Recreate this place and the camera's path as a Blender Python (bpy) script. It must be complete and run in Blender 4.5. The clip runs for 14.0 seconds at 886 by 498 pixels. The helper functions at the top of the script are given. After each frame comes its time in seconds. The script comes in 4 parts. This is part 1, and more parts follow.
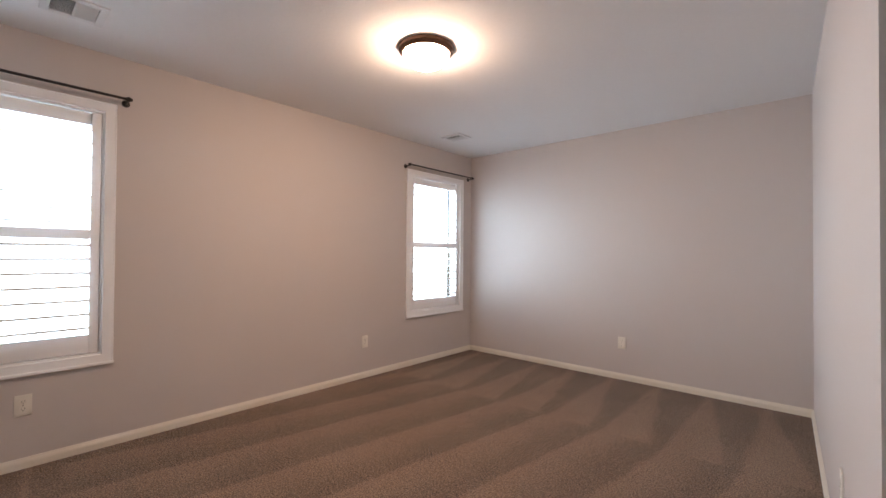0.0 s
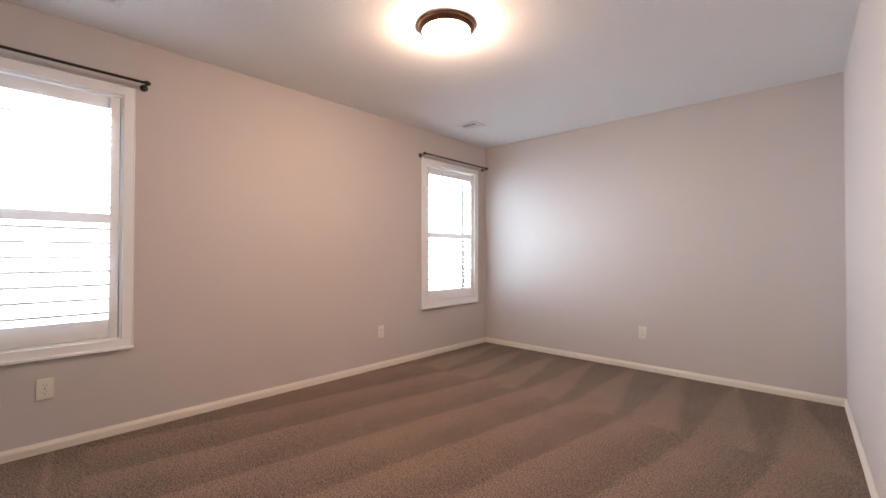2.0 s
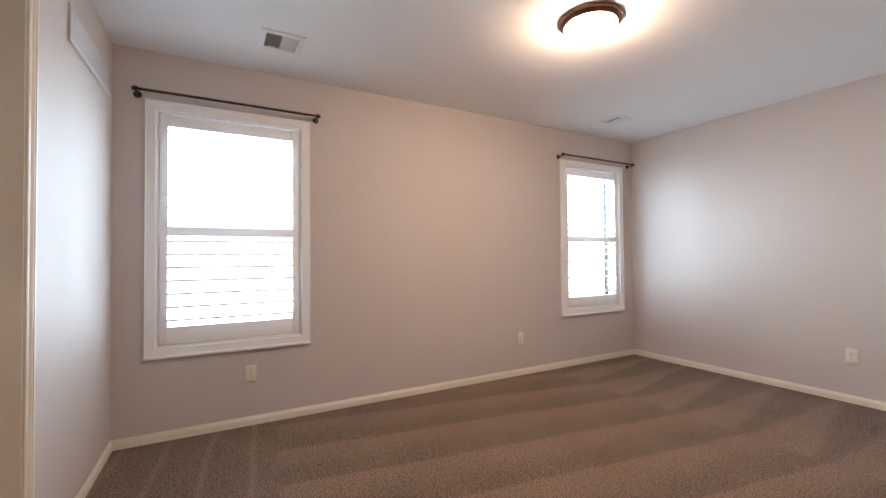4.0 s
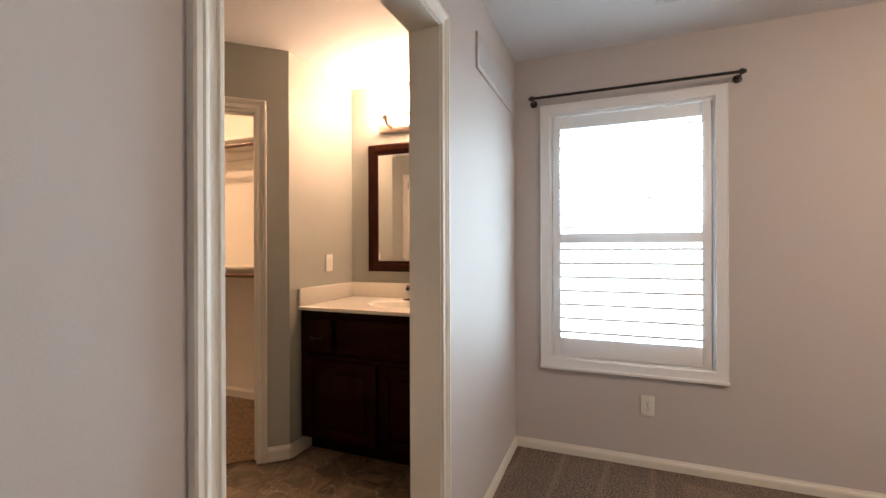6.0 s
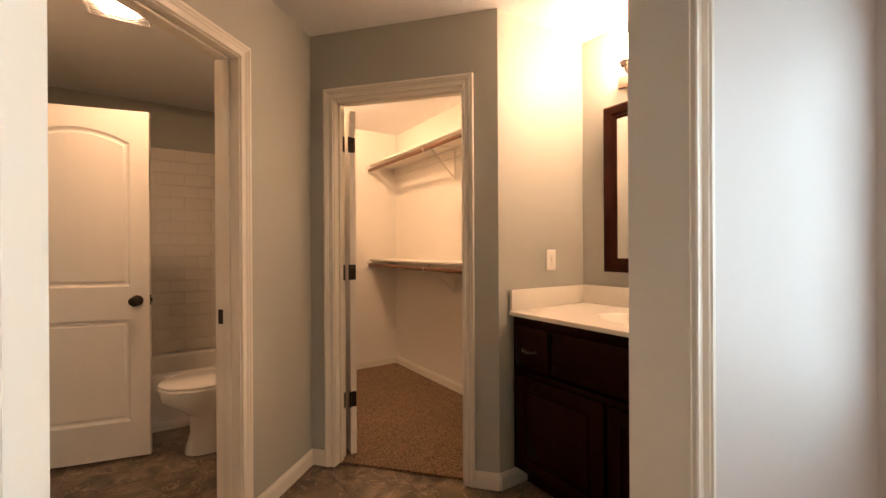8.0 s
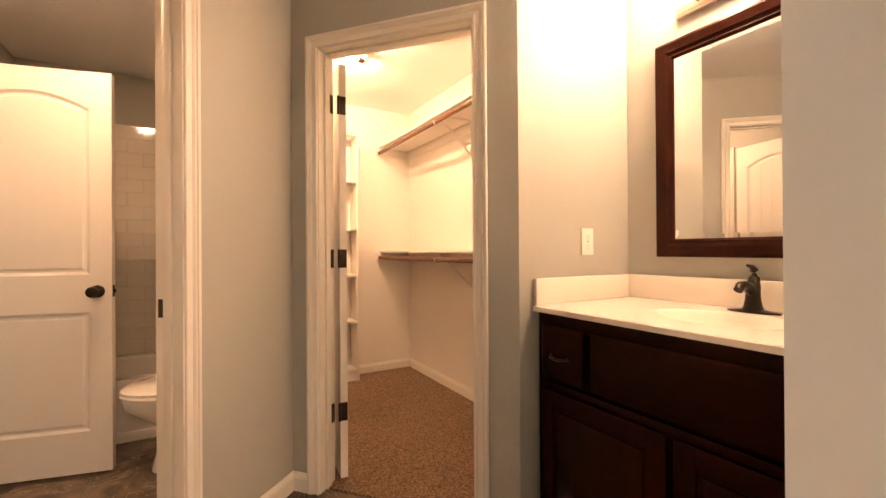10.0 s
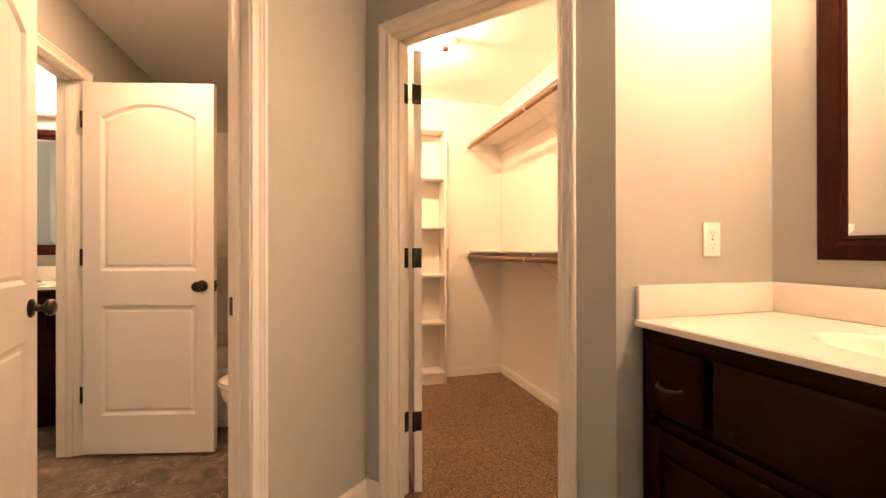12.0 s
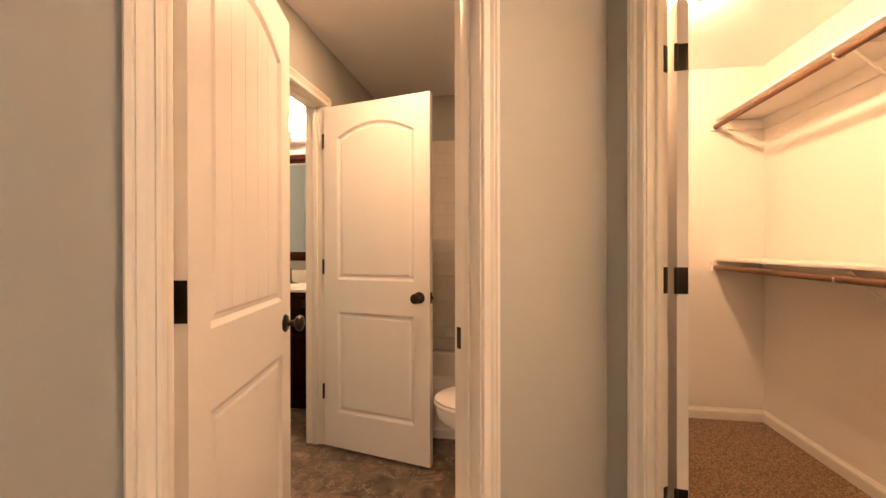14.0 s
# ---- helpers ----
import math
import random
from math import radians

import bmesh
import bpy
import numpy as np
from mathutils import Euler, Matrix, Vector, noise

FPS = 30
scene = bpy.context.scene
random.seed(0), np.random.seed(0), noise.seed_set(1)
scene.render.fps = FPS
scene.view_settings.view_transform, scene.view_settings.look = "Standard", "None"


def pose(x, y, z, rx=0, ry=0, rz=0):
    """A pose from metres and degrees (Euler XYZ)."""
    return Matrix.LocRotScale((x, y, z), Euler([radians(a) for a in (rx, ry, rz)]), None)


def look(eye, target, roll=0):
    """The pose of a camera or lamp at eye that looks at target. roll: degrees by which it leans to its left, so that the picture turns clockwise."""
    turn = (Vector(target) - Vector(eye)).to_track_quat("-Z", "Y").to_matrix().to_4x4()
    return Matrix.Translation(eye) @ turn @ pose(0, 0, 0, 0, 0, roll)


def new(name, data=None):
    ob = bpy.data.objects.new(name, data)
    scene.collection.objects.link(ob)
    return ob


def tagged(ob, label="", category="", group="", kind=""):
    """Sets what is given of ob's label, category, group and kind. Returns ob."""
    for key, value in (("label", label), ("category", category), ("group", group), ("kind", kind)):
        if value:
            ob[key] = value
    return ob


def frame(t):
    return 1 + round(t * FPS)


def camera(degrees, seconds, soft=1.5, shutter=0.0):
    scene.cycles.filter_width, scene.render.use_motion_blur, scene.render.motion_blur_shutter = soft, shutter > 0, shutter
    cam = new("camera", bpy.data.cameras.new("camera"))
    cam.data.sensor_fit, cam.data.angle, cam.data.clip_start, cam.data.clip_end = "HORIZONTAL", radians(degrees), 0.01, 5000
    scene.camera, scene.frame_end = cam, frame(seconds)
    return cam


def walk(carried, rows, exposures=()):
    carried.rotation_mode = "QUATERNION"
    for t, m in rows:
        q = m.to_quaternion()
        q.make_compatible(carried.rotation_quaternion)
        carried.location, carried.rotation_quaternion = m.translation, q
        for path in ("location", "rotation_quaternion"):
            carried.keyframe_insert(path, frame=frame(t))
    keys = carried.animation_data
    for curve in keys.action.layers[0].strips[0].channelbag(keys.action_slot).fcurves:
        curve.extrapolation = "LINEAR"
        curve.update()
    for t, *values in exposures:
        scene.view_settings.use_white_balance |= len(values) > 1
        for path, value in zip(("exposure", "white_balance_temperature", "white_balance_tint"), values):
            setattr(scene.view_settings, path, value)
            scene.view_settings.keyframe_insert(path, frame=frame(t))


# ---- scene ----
cam = camera(93.7, 14.0)
PATH = [
    (0, (0.062, 0.044, 1.204), (-1.274, 1.532, 1.231), 0.4),
    (0.5, (0.023, 0.064, 1.178), (-1.262, 1.596, 1.204), 0.1),
    (1, (0.0, 0.071, 1.131), (-1.282, 1.606, 1.163), 0.2),
    (1.5, (-0.005, 0.057, 1.102), (-1.317, 1.566, 1.133), 0.2),
    (2, (-0.032, 0.03, 1.099), (-1.397, 1.492, 1.125), 0.1),
    (4.5, (-0.125, -0.021, 1.167), (-2.01, 0.646, 1.198), -0.4),
    (5, (-0.217, -0.026, 1.251), (-2.203, 0.205, 1.267), -0.3),
    (5.5, (-0.39, 0.007, 1.268), (-2.366, -0.298, 1.277), -0.2),
    (6, (-0.584, -0.022, 1.253), (-2.451, -0.74, 1.251), -0.2),
    (6.5, (-0.781, -0.030, 1.232), (-2.488, -1.073, 1.225), -0.3),
    (7, (-0.972, -0.074, 1.211), (-2.494, -1.371, 1.21), -0.4),
    (7.5, (-1.108, -0.135, 1.227), (-2.398, -1.663, 1.226), -0.4),
    (8, (-1.173, -0.186, 1.224), (-2.287, -1.847, 1.222), -0.3),
    (10.5, (-1.591, -0.596, 1.103), (-2.541, -2.356, 1.108), -0.3),
    (11, (-1.657, -0.65, 1.094), (-2.503, -2.463, 1.099), -0.2),
    (11.5, (-1.674, -0.655, 1.099), (-2.378, -2.527, 1.108), -0.2),
    (12, (-1.687, -0.657, 1.125), (-2.235, -2.58, 1.128), -0.1),
    (12.5, (-1.675, -0.657, 1.151), (-2.059, -2.62, 1.155), -0.1),
    (13, (-1.64, -0.696, 1.17), (-1.788, -2.69, 1.172), -0.1),
    (13.5, (-1.59, -0.804, 1.186), (-1.486, -2.802, 1.182), -0.1),
    (14, (-1.528, -1.015, 1.199), (-1.206, -2.989, 1.193), -0.1),
]
walk(cam, [(t, look(eye, target, roll)) for t, eye, target, roll in PATH],
     exposures=[(0, -0.04, 6450, 17), (0.5, 0.07, 6450, 18), (1.0, 0.2, 6450, 19), (2.0, 0.22, 6450, 18), (4.5, 0.12, 6350, 14), (5.5, 0.12, 6350, 12),
                (6.5, -0.17, 6500, 10), (7.3, -0.22, 6550, 10), (8.0, 0.1, 6800, 11), (10.5, 0.82, 6950, 14), (12.0, 0.84, 6950, 14), (14.0, 0.7, 6900, 13)])

# lamp strengths
WINDOW_W, LAMP_E, VAN_E, CLOSET_E, WC_E = 76.0, 150.0, 104.0, 850.0, 215.0


# ---- light ----
world = bpy.data.worlds.new("sky")
scene.world = world
world.use_nodes = True
wn = world.node_tree.nodes
sky = wn.new("ShaderNodeTexSky")
sky.sky_type, sky.sun_disc = 'NISHITA', False
sky.sun_elevation, sky.sun_rotation = radians(40), radians(250)
world.node_tree.links.new(sky.outputs[0], wn["Background"].inputs[0])
wn["Background"].inputs[1].default_value = 0.1


def area(name, m, sx, sy, power, colour):
    d = bpy.data.lights.new(name, 'AREA')
    d.shape, d.size, d.size_y, d.energy, d.color = 'RECTANGLE', sx, sy, power, colour
    ob = new(name, d)
    ob.matrix_world = m
    return ob


DAY = (0.68, 0.885, 1.0)
for yc in (0.115, 3.58):
    area("window_daylight", pose(-3.52, yc, 1.33, 0, -90, 0), 1.9, 1.05, WINDOW_W, DAY)

# ---- materials ----


def mat(name, colour, rough=0.6, var=0.06, scale=6.0, fine=120.0, bump=0.1, metal=0.0, stretch=(1, 1, 1), emit=0.0, rnd=0.0, depth=0.002):
    m = bpy.data.materials.new(name)
    m.use_nodes = True
    nt = m.node_tree
    n, lk = nt.nodes, nt.links
    b = n["Principled BSDF"]
    b.inputs["Roughness"].default_value, b.inputs["Metallic"].default_value = rough, metal
    tc = n.new("ShaderNodeTexCoord")
    mp = n.new("ShaderNodeMapping")
    mp.inputs["Scale"].default_value = stretch
    lk.new(tc.outputs["Object"], mp.inputs[0])
    big, sm = n.new("ShaderNodeTexNoise"), n.new("ShaderNodeTexNoise")
    big.inputs["Scale"].default_value, sm.inputs["Scale"].default_value = scale, fine
    big.inputs["Detail"].default_value, sm.inputs["Detail"].default_value = 5, 3
    for t in (big, sm):
        lk.new(mp.outputs[0], t.inputs["Vector"])
    mix = n.new("ShaderNodeMix")
    mix.data_type = 'RGBA'
    add = n.new("ShaderNodeMath")
    add.operation = 'ADD'
    half = n.new("ShaderNodeMath")
    half.operation = 'MULTIPLY'
    half.inputs[1].default_value = 0.5
    lk.new(big.outputs[0], add.inputs[0])
    lk.new(sm.outputs[0], add.inputs[1])
    lk.new(add.outputs[0], half.inputs[0])
    fac = half.outputs[0]
    if rnd:
        oi, mm = n.new("ShaderNodeObjectInfo"), n.new("ShaderNodeMath")
        mm.operation = 'MULTIPLY_ADD'
        mm.inputs[1].default_value = rnd
        lk.new(oi.outputs["Random"], mm.inputs[0])
        lk.new(fac, mm.inputs[2])
        fac = mm.outputs[0]
    lk.new(fac, mix.inputs["Factor"])
    mix.inputs["A"].default_value = (*[max(0, c * (1 - 2 * var)) for c in colour], 1)
    mix.inputs["B"].default_value = (*[min(1, c * (1 + 2 * var)) for c in colour], 1)
    lk.new(mix.outputs["Result"], b.inputs["Base Color"])
    rr = n.new("ShaderNodeMapRange")
    rr.inputs["To Min"].default_value, rr.inputs["To Max"].default_value = max(0.02, rough - 0.03), min(1, rough + 0.03)
    lk.new(big.outputs[0], rr.inputs["Value"])
    lk.new(rr.outputs[0], b.inputs["Roughness"])
    if bump:
        bp = n.new("ShaderNodeBump")
        bp.inputs["Strength"].default_value, bp.inputs["Distance"].default_value = bump, depth
        lk.new(sm.outputs[0], bp.inputs["Height"])
        lk.new(bp.outputs[0], b.inputs["Normal"])
    if emit:
        lk.new(mix.outputs["Result"], b.inputs["Emission Color"])
        b.inputs["Emission Strength"].default_value = emit
    return m


paint = mat("greige_wall_paint", (0.595, 0.55, 0.528), 0.62, 0.015, 1.5, 260, 0.12)
cream = mat("cream_closet_paint", (0.80, 0.75, 0.68), 0.65, 0.015, 1.5, 260, 0.12)
bluewall = mat("pale_blue_wall_paint", (0.45, 0.53, 0.55), 0.6, 0.02, 1.5, 260, 0.1)
suite = mat("grey_beige_bath_paint", (0.405, 0.40, 0.352), 0.6, 0.015, 1.5, 260, 0.12)
ceil_m = mat("knockdown_ceiling_paint", (0.83, 0.825, 0.825), 0.85, 0.02, 2, 45, 0.3, depth=0.004)
trim_m = mat("white_semigloss_trim", (0.78, 0.735, 0.645), 0.45, 0.01, 3, 60, 0.0)
door_m = mat("white_door_enamel", (0.82, 0.77, 0.70), 0.34, 0.012, 3, 90, 0.12, stretch=(6, 6, 0.6))
shut_m = mat("white_shutter_paint", (0.88, 0.88, 0.88), 0.35, 0.01, 3, 60, 0.03)
plate_m = mat("ivory_plastic", (0.80, 0.77, 0.70), 0.35, 0.01, 20, 90, 0.02)
# ivory darkened in its colour, for the shade in outlet slots and fan
slot_p = mat("shadowed_ivory_slot", (0.26, 0.24, 0.20), 0.6, 0.05, 30, 90, 0)
# near-black colour standing in for the shade inside the vents
vent_shade_m = mat("vent_shade", (0.05, 0.045, 0.04), 0.6, 0.05, 30, 90, 0)
vent_m = mat("white_vent_enamel", (0.75, 0.75, 0.75), 0.4, 0.02, 10, 90, 0.03)
bronze = mat("oil_rubbed_bronze", (0.040, 0.030, 0.021), 0.29, 0.25, 14, 160, 0.08, metal=0.85)
lampring = mat("brushed_bronze_ring", (0.10, 0.055, 0.035), 0.35, 0.2, 14, 160, 0.08, metal=0.8)
blackrod = mat("black_rod_paint", (0.015, 0.014, 0.014), 0.4, 0.1, 20, 160, 0.05)
mahog = mat("dark_mahogany_stain", (0.0105, 0.0022, 0.0008), 0.22, 0.8, 3, 26, 0.10, stretch=(5, 1, 5), rnd=0.15)
mahog_v = mat("dark_mahogany_upright", (0.0105, 0.0022, 0.0008), 0.22, 0.8, 3, 26, 0.10, stretch=(5, 5, 1), rnd=0.15)
framewood = mat("dark_walnut_frame", (0.028, 0.0085, 0.005), 0.25, 0.4, 4, 40, 0.1, stretch=(4, 1, 1))
rodwood = mat("brown_stained_dowel", (0.12, 0.05, 0.02), 0.38, 0.25, 6, 60, 0.06, stretch=(6, 0.6, 6))
marble = mat("cultured_marble_top", (0.80, 0.75, 0.66), 0.12, 0.015, 3, 9, 0.0)
porcelain = mat("white_porcelain", (0.84, 0.80, 0.74), 0.07, 0.01, 3, 20, 0)
tubm = mat("white_tub_enamel", (0.82, 0.77, 0.70), 0.12, 0.01, 3, 20, 0)
tile_m = mat("glazed_cream_tile", (0.72, 0.66, 0.57), 0.07, 0.02, 4, 12, 0.02, rnd=0.3)
grout_m = mat("tile_grout", (0.66, 0.60, 0.515), 0.85, 0.05, 20, 160, 0.2)
under_m = mat("dark_joint", (0.05, 0.04, 0.032), 0.8, 0.1, 20, 160, 0.1)
steel = mat("brushed_nickel", (0.55, 0.5, 0.45), 0.25, 0.05, 20, 160, 0.05, metal=1)
satin = mat("satin_copper_nickel", (0.62, 0.46, 0.38), 0.32, 0.08, 20, 160, 0.04, metal=0.9)
glow = mat("lit_frosted_glass", (1.0, 0.69, 0.47), 0.3, 0.01, 4, 20, 0, emit=LAMP_E)
glow_v = mat("lit_vanity_shade", (1.0, 0.65, 0.44), 0.3, 0.01, 4, 20, 0, emit=VAN_E)
glow_c = mat("lit_closet_bulb", (1.0, 0.625, 0.375), 0.3, 0.01, 4, 20, 0, emit=CLOSET_E)
glow_w = mat("lit_fan_lens", (1.0, 0.60, 0.36), 0.3, 0.01, 4, 20, 0, emit=WC_E)


def mirror_mat():
    m = bpy.data.materials.new("silvered_mirror")
    m.use_nodes = True
    b = m.node_tree.nodes["Principled BSDF"]
    b.inputs["Base Color"].default_value = (0.88, 0.89, 0.88, 1)
    b.inputs["Metallic"].default_value, b.inputs["Roughness"].default_value = 1.0, 0.01
    return m


for m in (mahog, mahog_v, framewood):
    m.node_tree.nodes["Principled BSDF"].inputs["Specular IOR Level"].default_value = 0.06
mirror_m = mirror_mat()


def glass_mat():
    m = bpy.data.materials.new("window_glass")
    m.use_nodes = True
    b = m.node_tree.nodes["Principled BSDF"]
    b.inputs["Transmission Weight"].default_value, b.inputs["Roughness"].default_value, b.inputs["IOR"].default_value = 1.0, 0.0, 1.45
    return m


glass_m = glass_mat()


def carpet_mat(name, dark, light, stripes, pile, fleck):
    m = bpy.data.materials.new(name)
    m.use_nodes = True
    n, lk = m.node_tree.nodes, m.node_tree.links
    b = n["Principled BSDF"]
    b.inputs["Roughness"].default_value = 0.95
    b.inputs["Specular IOR Level"].default_value = 0.1
    b.inputs["Sheen Weight"].default_value = 0.15
    geo = n.new("ShaderNodeNewGeometry")

    def tex(scale, detail, rough=0.6):
        t = n.new("ShaderNodeTexNoise")
        t.inputs["Scale"].default_value, t.inputs["Detail"].default_value, t.inputs["Roughness"].default_value = scale, detail, rough
        lk.new(geo.outputs["Position"], t.inputs["Vector"])
        return t.outputs[0]

    def op(kind, a, c, d=None):
        o = n.new("ShaderNodeMath")
        o.operation = kind
        for i, v in enumerate((a, c, d)):
            if v is None:
                continue
            if isinstance(v, (int, float)):
                o.inputs[i].default_value = v
            else:
                lk.new(v, o.inputs[i])
        return o.outputs[0]

    fine, mid, big = tex(pile, 2, 0.9), tex(34, 3), tex(2.2, 3)
    val = op('ADD', op('MULTIPLY_ADD', fine, fleck, 0.475 - fleck / 2), op('ADD', op('MULTIPLY', mid, 0.35), op('MULTIPLY', big, 0.25)))
    if stripes:
        # pile laid over by the vacuum cleaner: strokes along the room in two rows, and short ones across by the bath wall
        sep = n.new("ShaderNodeSeparateXYZ")
        lk.new(geo.outputs["Position"], sep.inputs[0])
        warp = op('MULTIPLY_ADD', tex(1.7, 3), 0.08, -0.04)
        x, y = op('ADD', sep.outputs[0], warp), op('ADD', sep.outputs[1], op('MULTIPLY', warp, 0.6))

        def step(v, lo, hi, a, c):
            r = n.new("ShaderNodeMapRange")
            r.interpolation_type = 'SMOOTHSTEP'
            for k, q in zip(("Value", "From Min", "From Max", "To Min", "To Max"), (v, lo, hi, a, c)):
                if isinstance(q, (int, float)):
                    r.inputs[k].default_value = q
                else:
                    lk.new(q, r.inputs[k])
            return r.outputs[0]

        far = step(y, 2.90, 2.93, 0.0, 1.0)
        near = op('SUBTRACT', 1.0, step(op('ADD', y, op('MULTIPLY', x, 0.12)), -0.02, 0.02, 0.0, 1.0))
        # far row: wedges that narrow towards the end wall
        wedge = step(op('SUBTRACT', op('PINGPONG', op('ADD', op('MULTIPLY_ADD', y, 0.10, x), 20.0), 0.20), op('MULTIPLY', op('SUBTRACT', y, 2.9), 0.11)), 0.0, 0.07, -1.0, 0.9)
        # long row: each stroke fades from a light edge to dark
        ramp2 = op('MODULO', op('ADD', op('MULTIPLY_ADD', y, -0.16, x), 20.0), 0.41)
        long_ = op('SUBTRACT', step(ramp2, 0.0, 0.035, -0.9, 1.0), step(ramp2, 0.05, 0.36, 0.0, 1.9))
        # short strokes across, with thin light seams
        cross = step(op('PINGPONG', op('ADD', op('MULTIPLY_ADD', x, 0.10, y), 20.0), 0.12), 0.0, 0.03, 1.2, -0.5)
        body = op('ADD', op('MULTIPLY', far, wedge), op('MULTIPLY', op('SUBTRACT', 1.0, far), long_))
        lay = op('ADD', op('MULTIPLY', near, cross), op('MULTIPLY', op('SUBTRACT', 1.0, near), body))
        val = op('ADD', val, op('MULTIPLY', lay, 0.09))
    ramp = n.new("ShaderNodeMapRange")
    ramp.inputs["From Min"].default_value, ramp.inputs["From Max"].default_value = 0.45, 1.1
    lk.new(val, ramp.inputs["Value"])
    mix = n.new("ShaderNodeMix")
    mix.data_type = 'RGBA'
    lk.new(ramp.outputs[0], mix.inputs["Factor"])
    mix.inputs["A"].default_value, mix.inputs["B"].default_value = (*dark, 1), (*light, 1)
    lk.new(mix.outputs["Result"], b.inputs["Base Color"])
    bp = n.new("ShaderNodeBump")
    bp.inputs["Strength"].default_value, bp.inputs["Distance"].default_value = 0.9, 0.012
    lk.new(op('ADD', fine, op('MULTIPLY', mid, 0.5)), bp.inputs["Height"])
    lk.new(bp.outputs[0], b.inputs["Normal"])
    return m


carpet_m = carpet_mat("brown_beige_carpet", (0.050, 0.031, 0.0205), (0.355, 0.248, 0.175), True, 115, 2.9)
closet_carpet_m = carpet_mat("brown_closet_carpet", (0.062, 0.033, 0.016), (0.38, 0.235, 0.125), False, 115, 3.2)


def slate_mat():
    m = bpy.data.materials.new("veined_slate_vinyl")
    m.use_nodes = True
    n, lk = m.node_tree.nodes, m.node_tree.links
    b = n["Principled BSDF"]
    b.inputs["Roughness"].default_value = 0.32
    geo, oi = n.new("ShaderNodeNewGeometry"), n.new("ShaderNodeObjectInfo")
    off = n.new("ShaderNodeVectorMath")
    off.operation = 'MULTIPLY_ADD'
    lk.new(oi.outputs["Random"], off.inputs[0])
    off.inputs[1].default_value = (7, 5, 3)
    lk.new(geo.outputs["Position"], off.inputs[2])
    cloud, vein = n.new("ShaderNodeTexNoise"), n.new("ShaderNodeTexNoise")
    for t, s, d, w in ((cloud, 7, 8, 1.2), (vein, 6, 10, 1.6)):
        t.inputs["Scale"].default_value, t.inputs["Detail"].default_value, t.inputs["Distortion"].default_value = s, d, w
        lk.new(off.outputs[0], t.inputs["Vector"])
    r1, r2 = n.new("ShaderNodeValToRGB"), n.new("ShaderNodeValToRGB")
    r1.color_ramp.elements[0].position, r1.color_ramp.elements[1].position = 0.32, 0.7
    r1.color_ramp.elements[0].color, r1.color_ramp.elements[1].color = (0.05, 0.034, 0.022, 1), (0.23, 0.168, 0.112, 1)
    r2.color_ramp.elements[0].position, r2.color_ramp.elements[1].position = 0.485, 0.515
    r2.color_ramp.elements[0].color = r2.color_ramp.elements[1].color = (0, 0, 0, 1)
    mid = r2.color_ramp.elements.new(0.5)
    mid.color = (0.7, 0.7, 0.7, 1)
    lk.new(cloud.outputs[0], r1.inputs[0])
    lk.new(vein.outputs[0], r2.inputs[0])
    mix = n.new("ShaderNodeMix")
    mix.data_type = 'RGBA'
    lk.new(r2.outputs[0], mix.inputs["Factor"])
    lk.new(r1.outputs[0], mix.inputs["A"])
    mix.inputs["B"].default_value = (0.42, 0.33, 0.24, 1)
    lk.new(mix.outputs["Result"], b.inputs["Base Color"])
    bp = n.new("ShaderNodeBump")
    bp.inputs["Strength"].default_value, bp.inputs["Distance"].default_value = 0.2, 0.003
    lk.new(cloud.outputs[0], bp.inputs["Height"])
    lk.new(bp.outputs[0], b.inputs["Normal"])
    return m


slate_m = slate_mat()

# ---- mesh helpers ----


def mesh_ob(name, bm, material, parent=None, smooth=False):
    bmesh.ops.recalc_face_normals(bm, faces=bm.faces[:])
    me = bpy.data.meshes.new(name)
    bm.to_mesh(me)
    bm.free()
    for m in material if isinstance(material, (list, tuple)) else [material]:
        me.materials.append(m)
    if smooth:
        me.shade_smooth()
        me.set_sharp_from_angle(angle=radians(35))
    ob = new(name, me)
    if parent is not None:
        ob.parent = parent
    return ob


def part(name, bm, material, parent, label="", smooth=True):
    ob = mesh_ob(name, bm, material, parent, smooth)
    return tagged(ob, label)


def thing(name, m, label, category, group=""):
    ob = new(name)
    ob.empty_display_size = 0.1
    ob.matrix_world = m
    return tagged(ob, label, category, group)


def structure(ob, label="", category=""):
    return tagged(ob, label, category, kind="structure")


def box(bm, x0, x1, y0, y1, z0, z1, bevel=0.0, segs=2):
    r = bmesh.ops.create_cube(bm, size=1.0)
    vs = r["verts"]
    for v in vs:
        v.co = Vector(((x0 + x1) / 2 + v.co.x * (x1 - x0), (y0 + y1) / 2 + v.co.y * (y1 - y0), (z0 + z1) / 2 + v.co.z * (z1 - z0)))
    if bevel:
        bmesh.ops.bevel(bm, geom=list({e for v in vs for e in v.link_edges}), offset=bevel, segments=segs, affect='EDGES', profile=0.5)
    return bm


def boxes(*specs, bevel=0.0):
    bm = bmesh.new()
    for s in specs:
        box(bm, *s, bevel=bevel)
    return bm


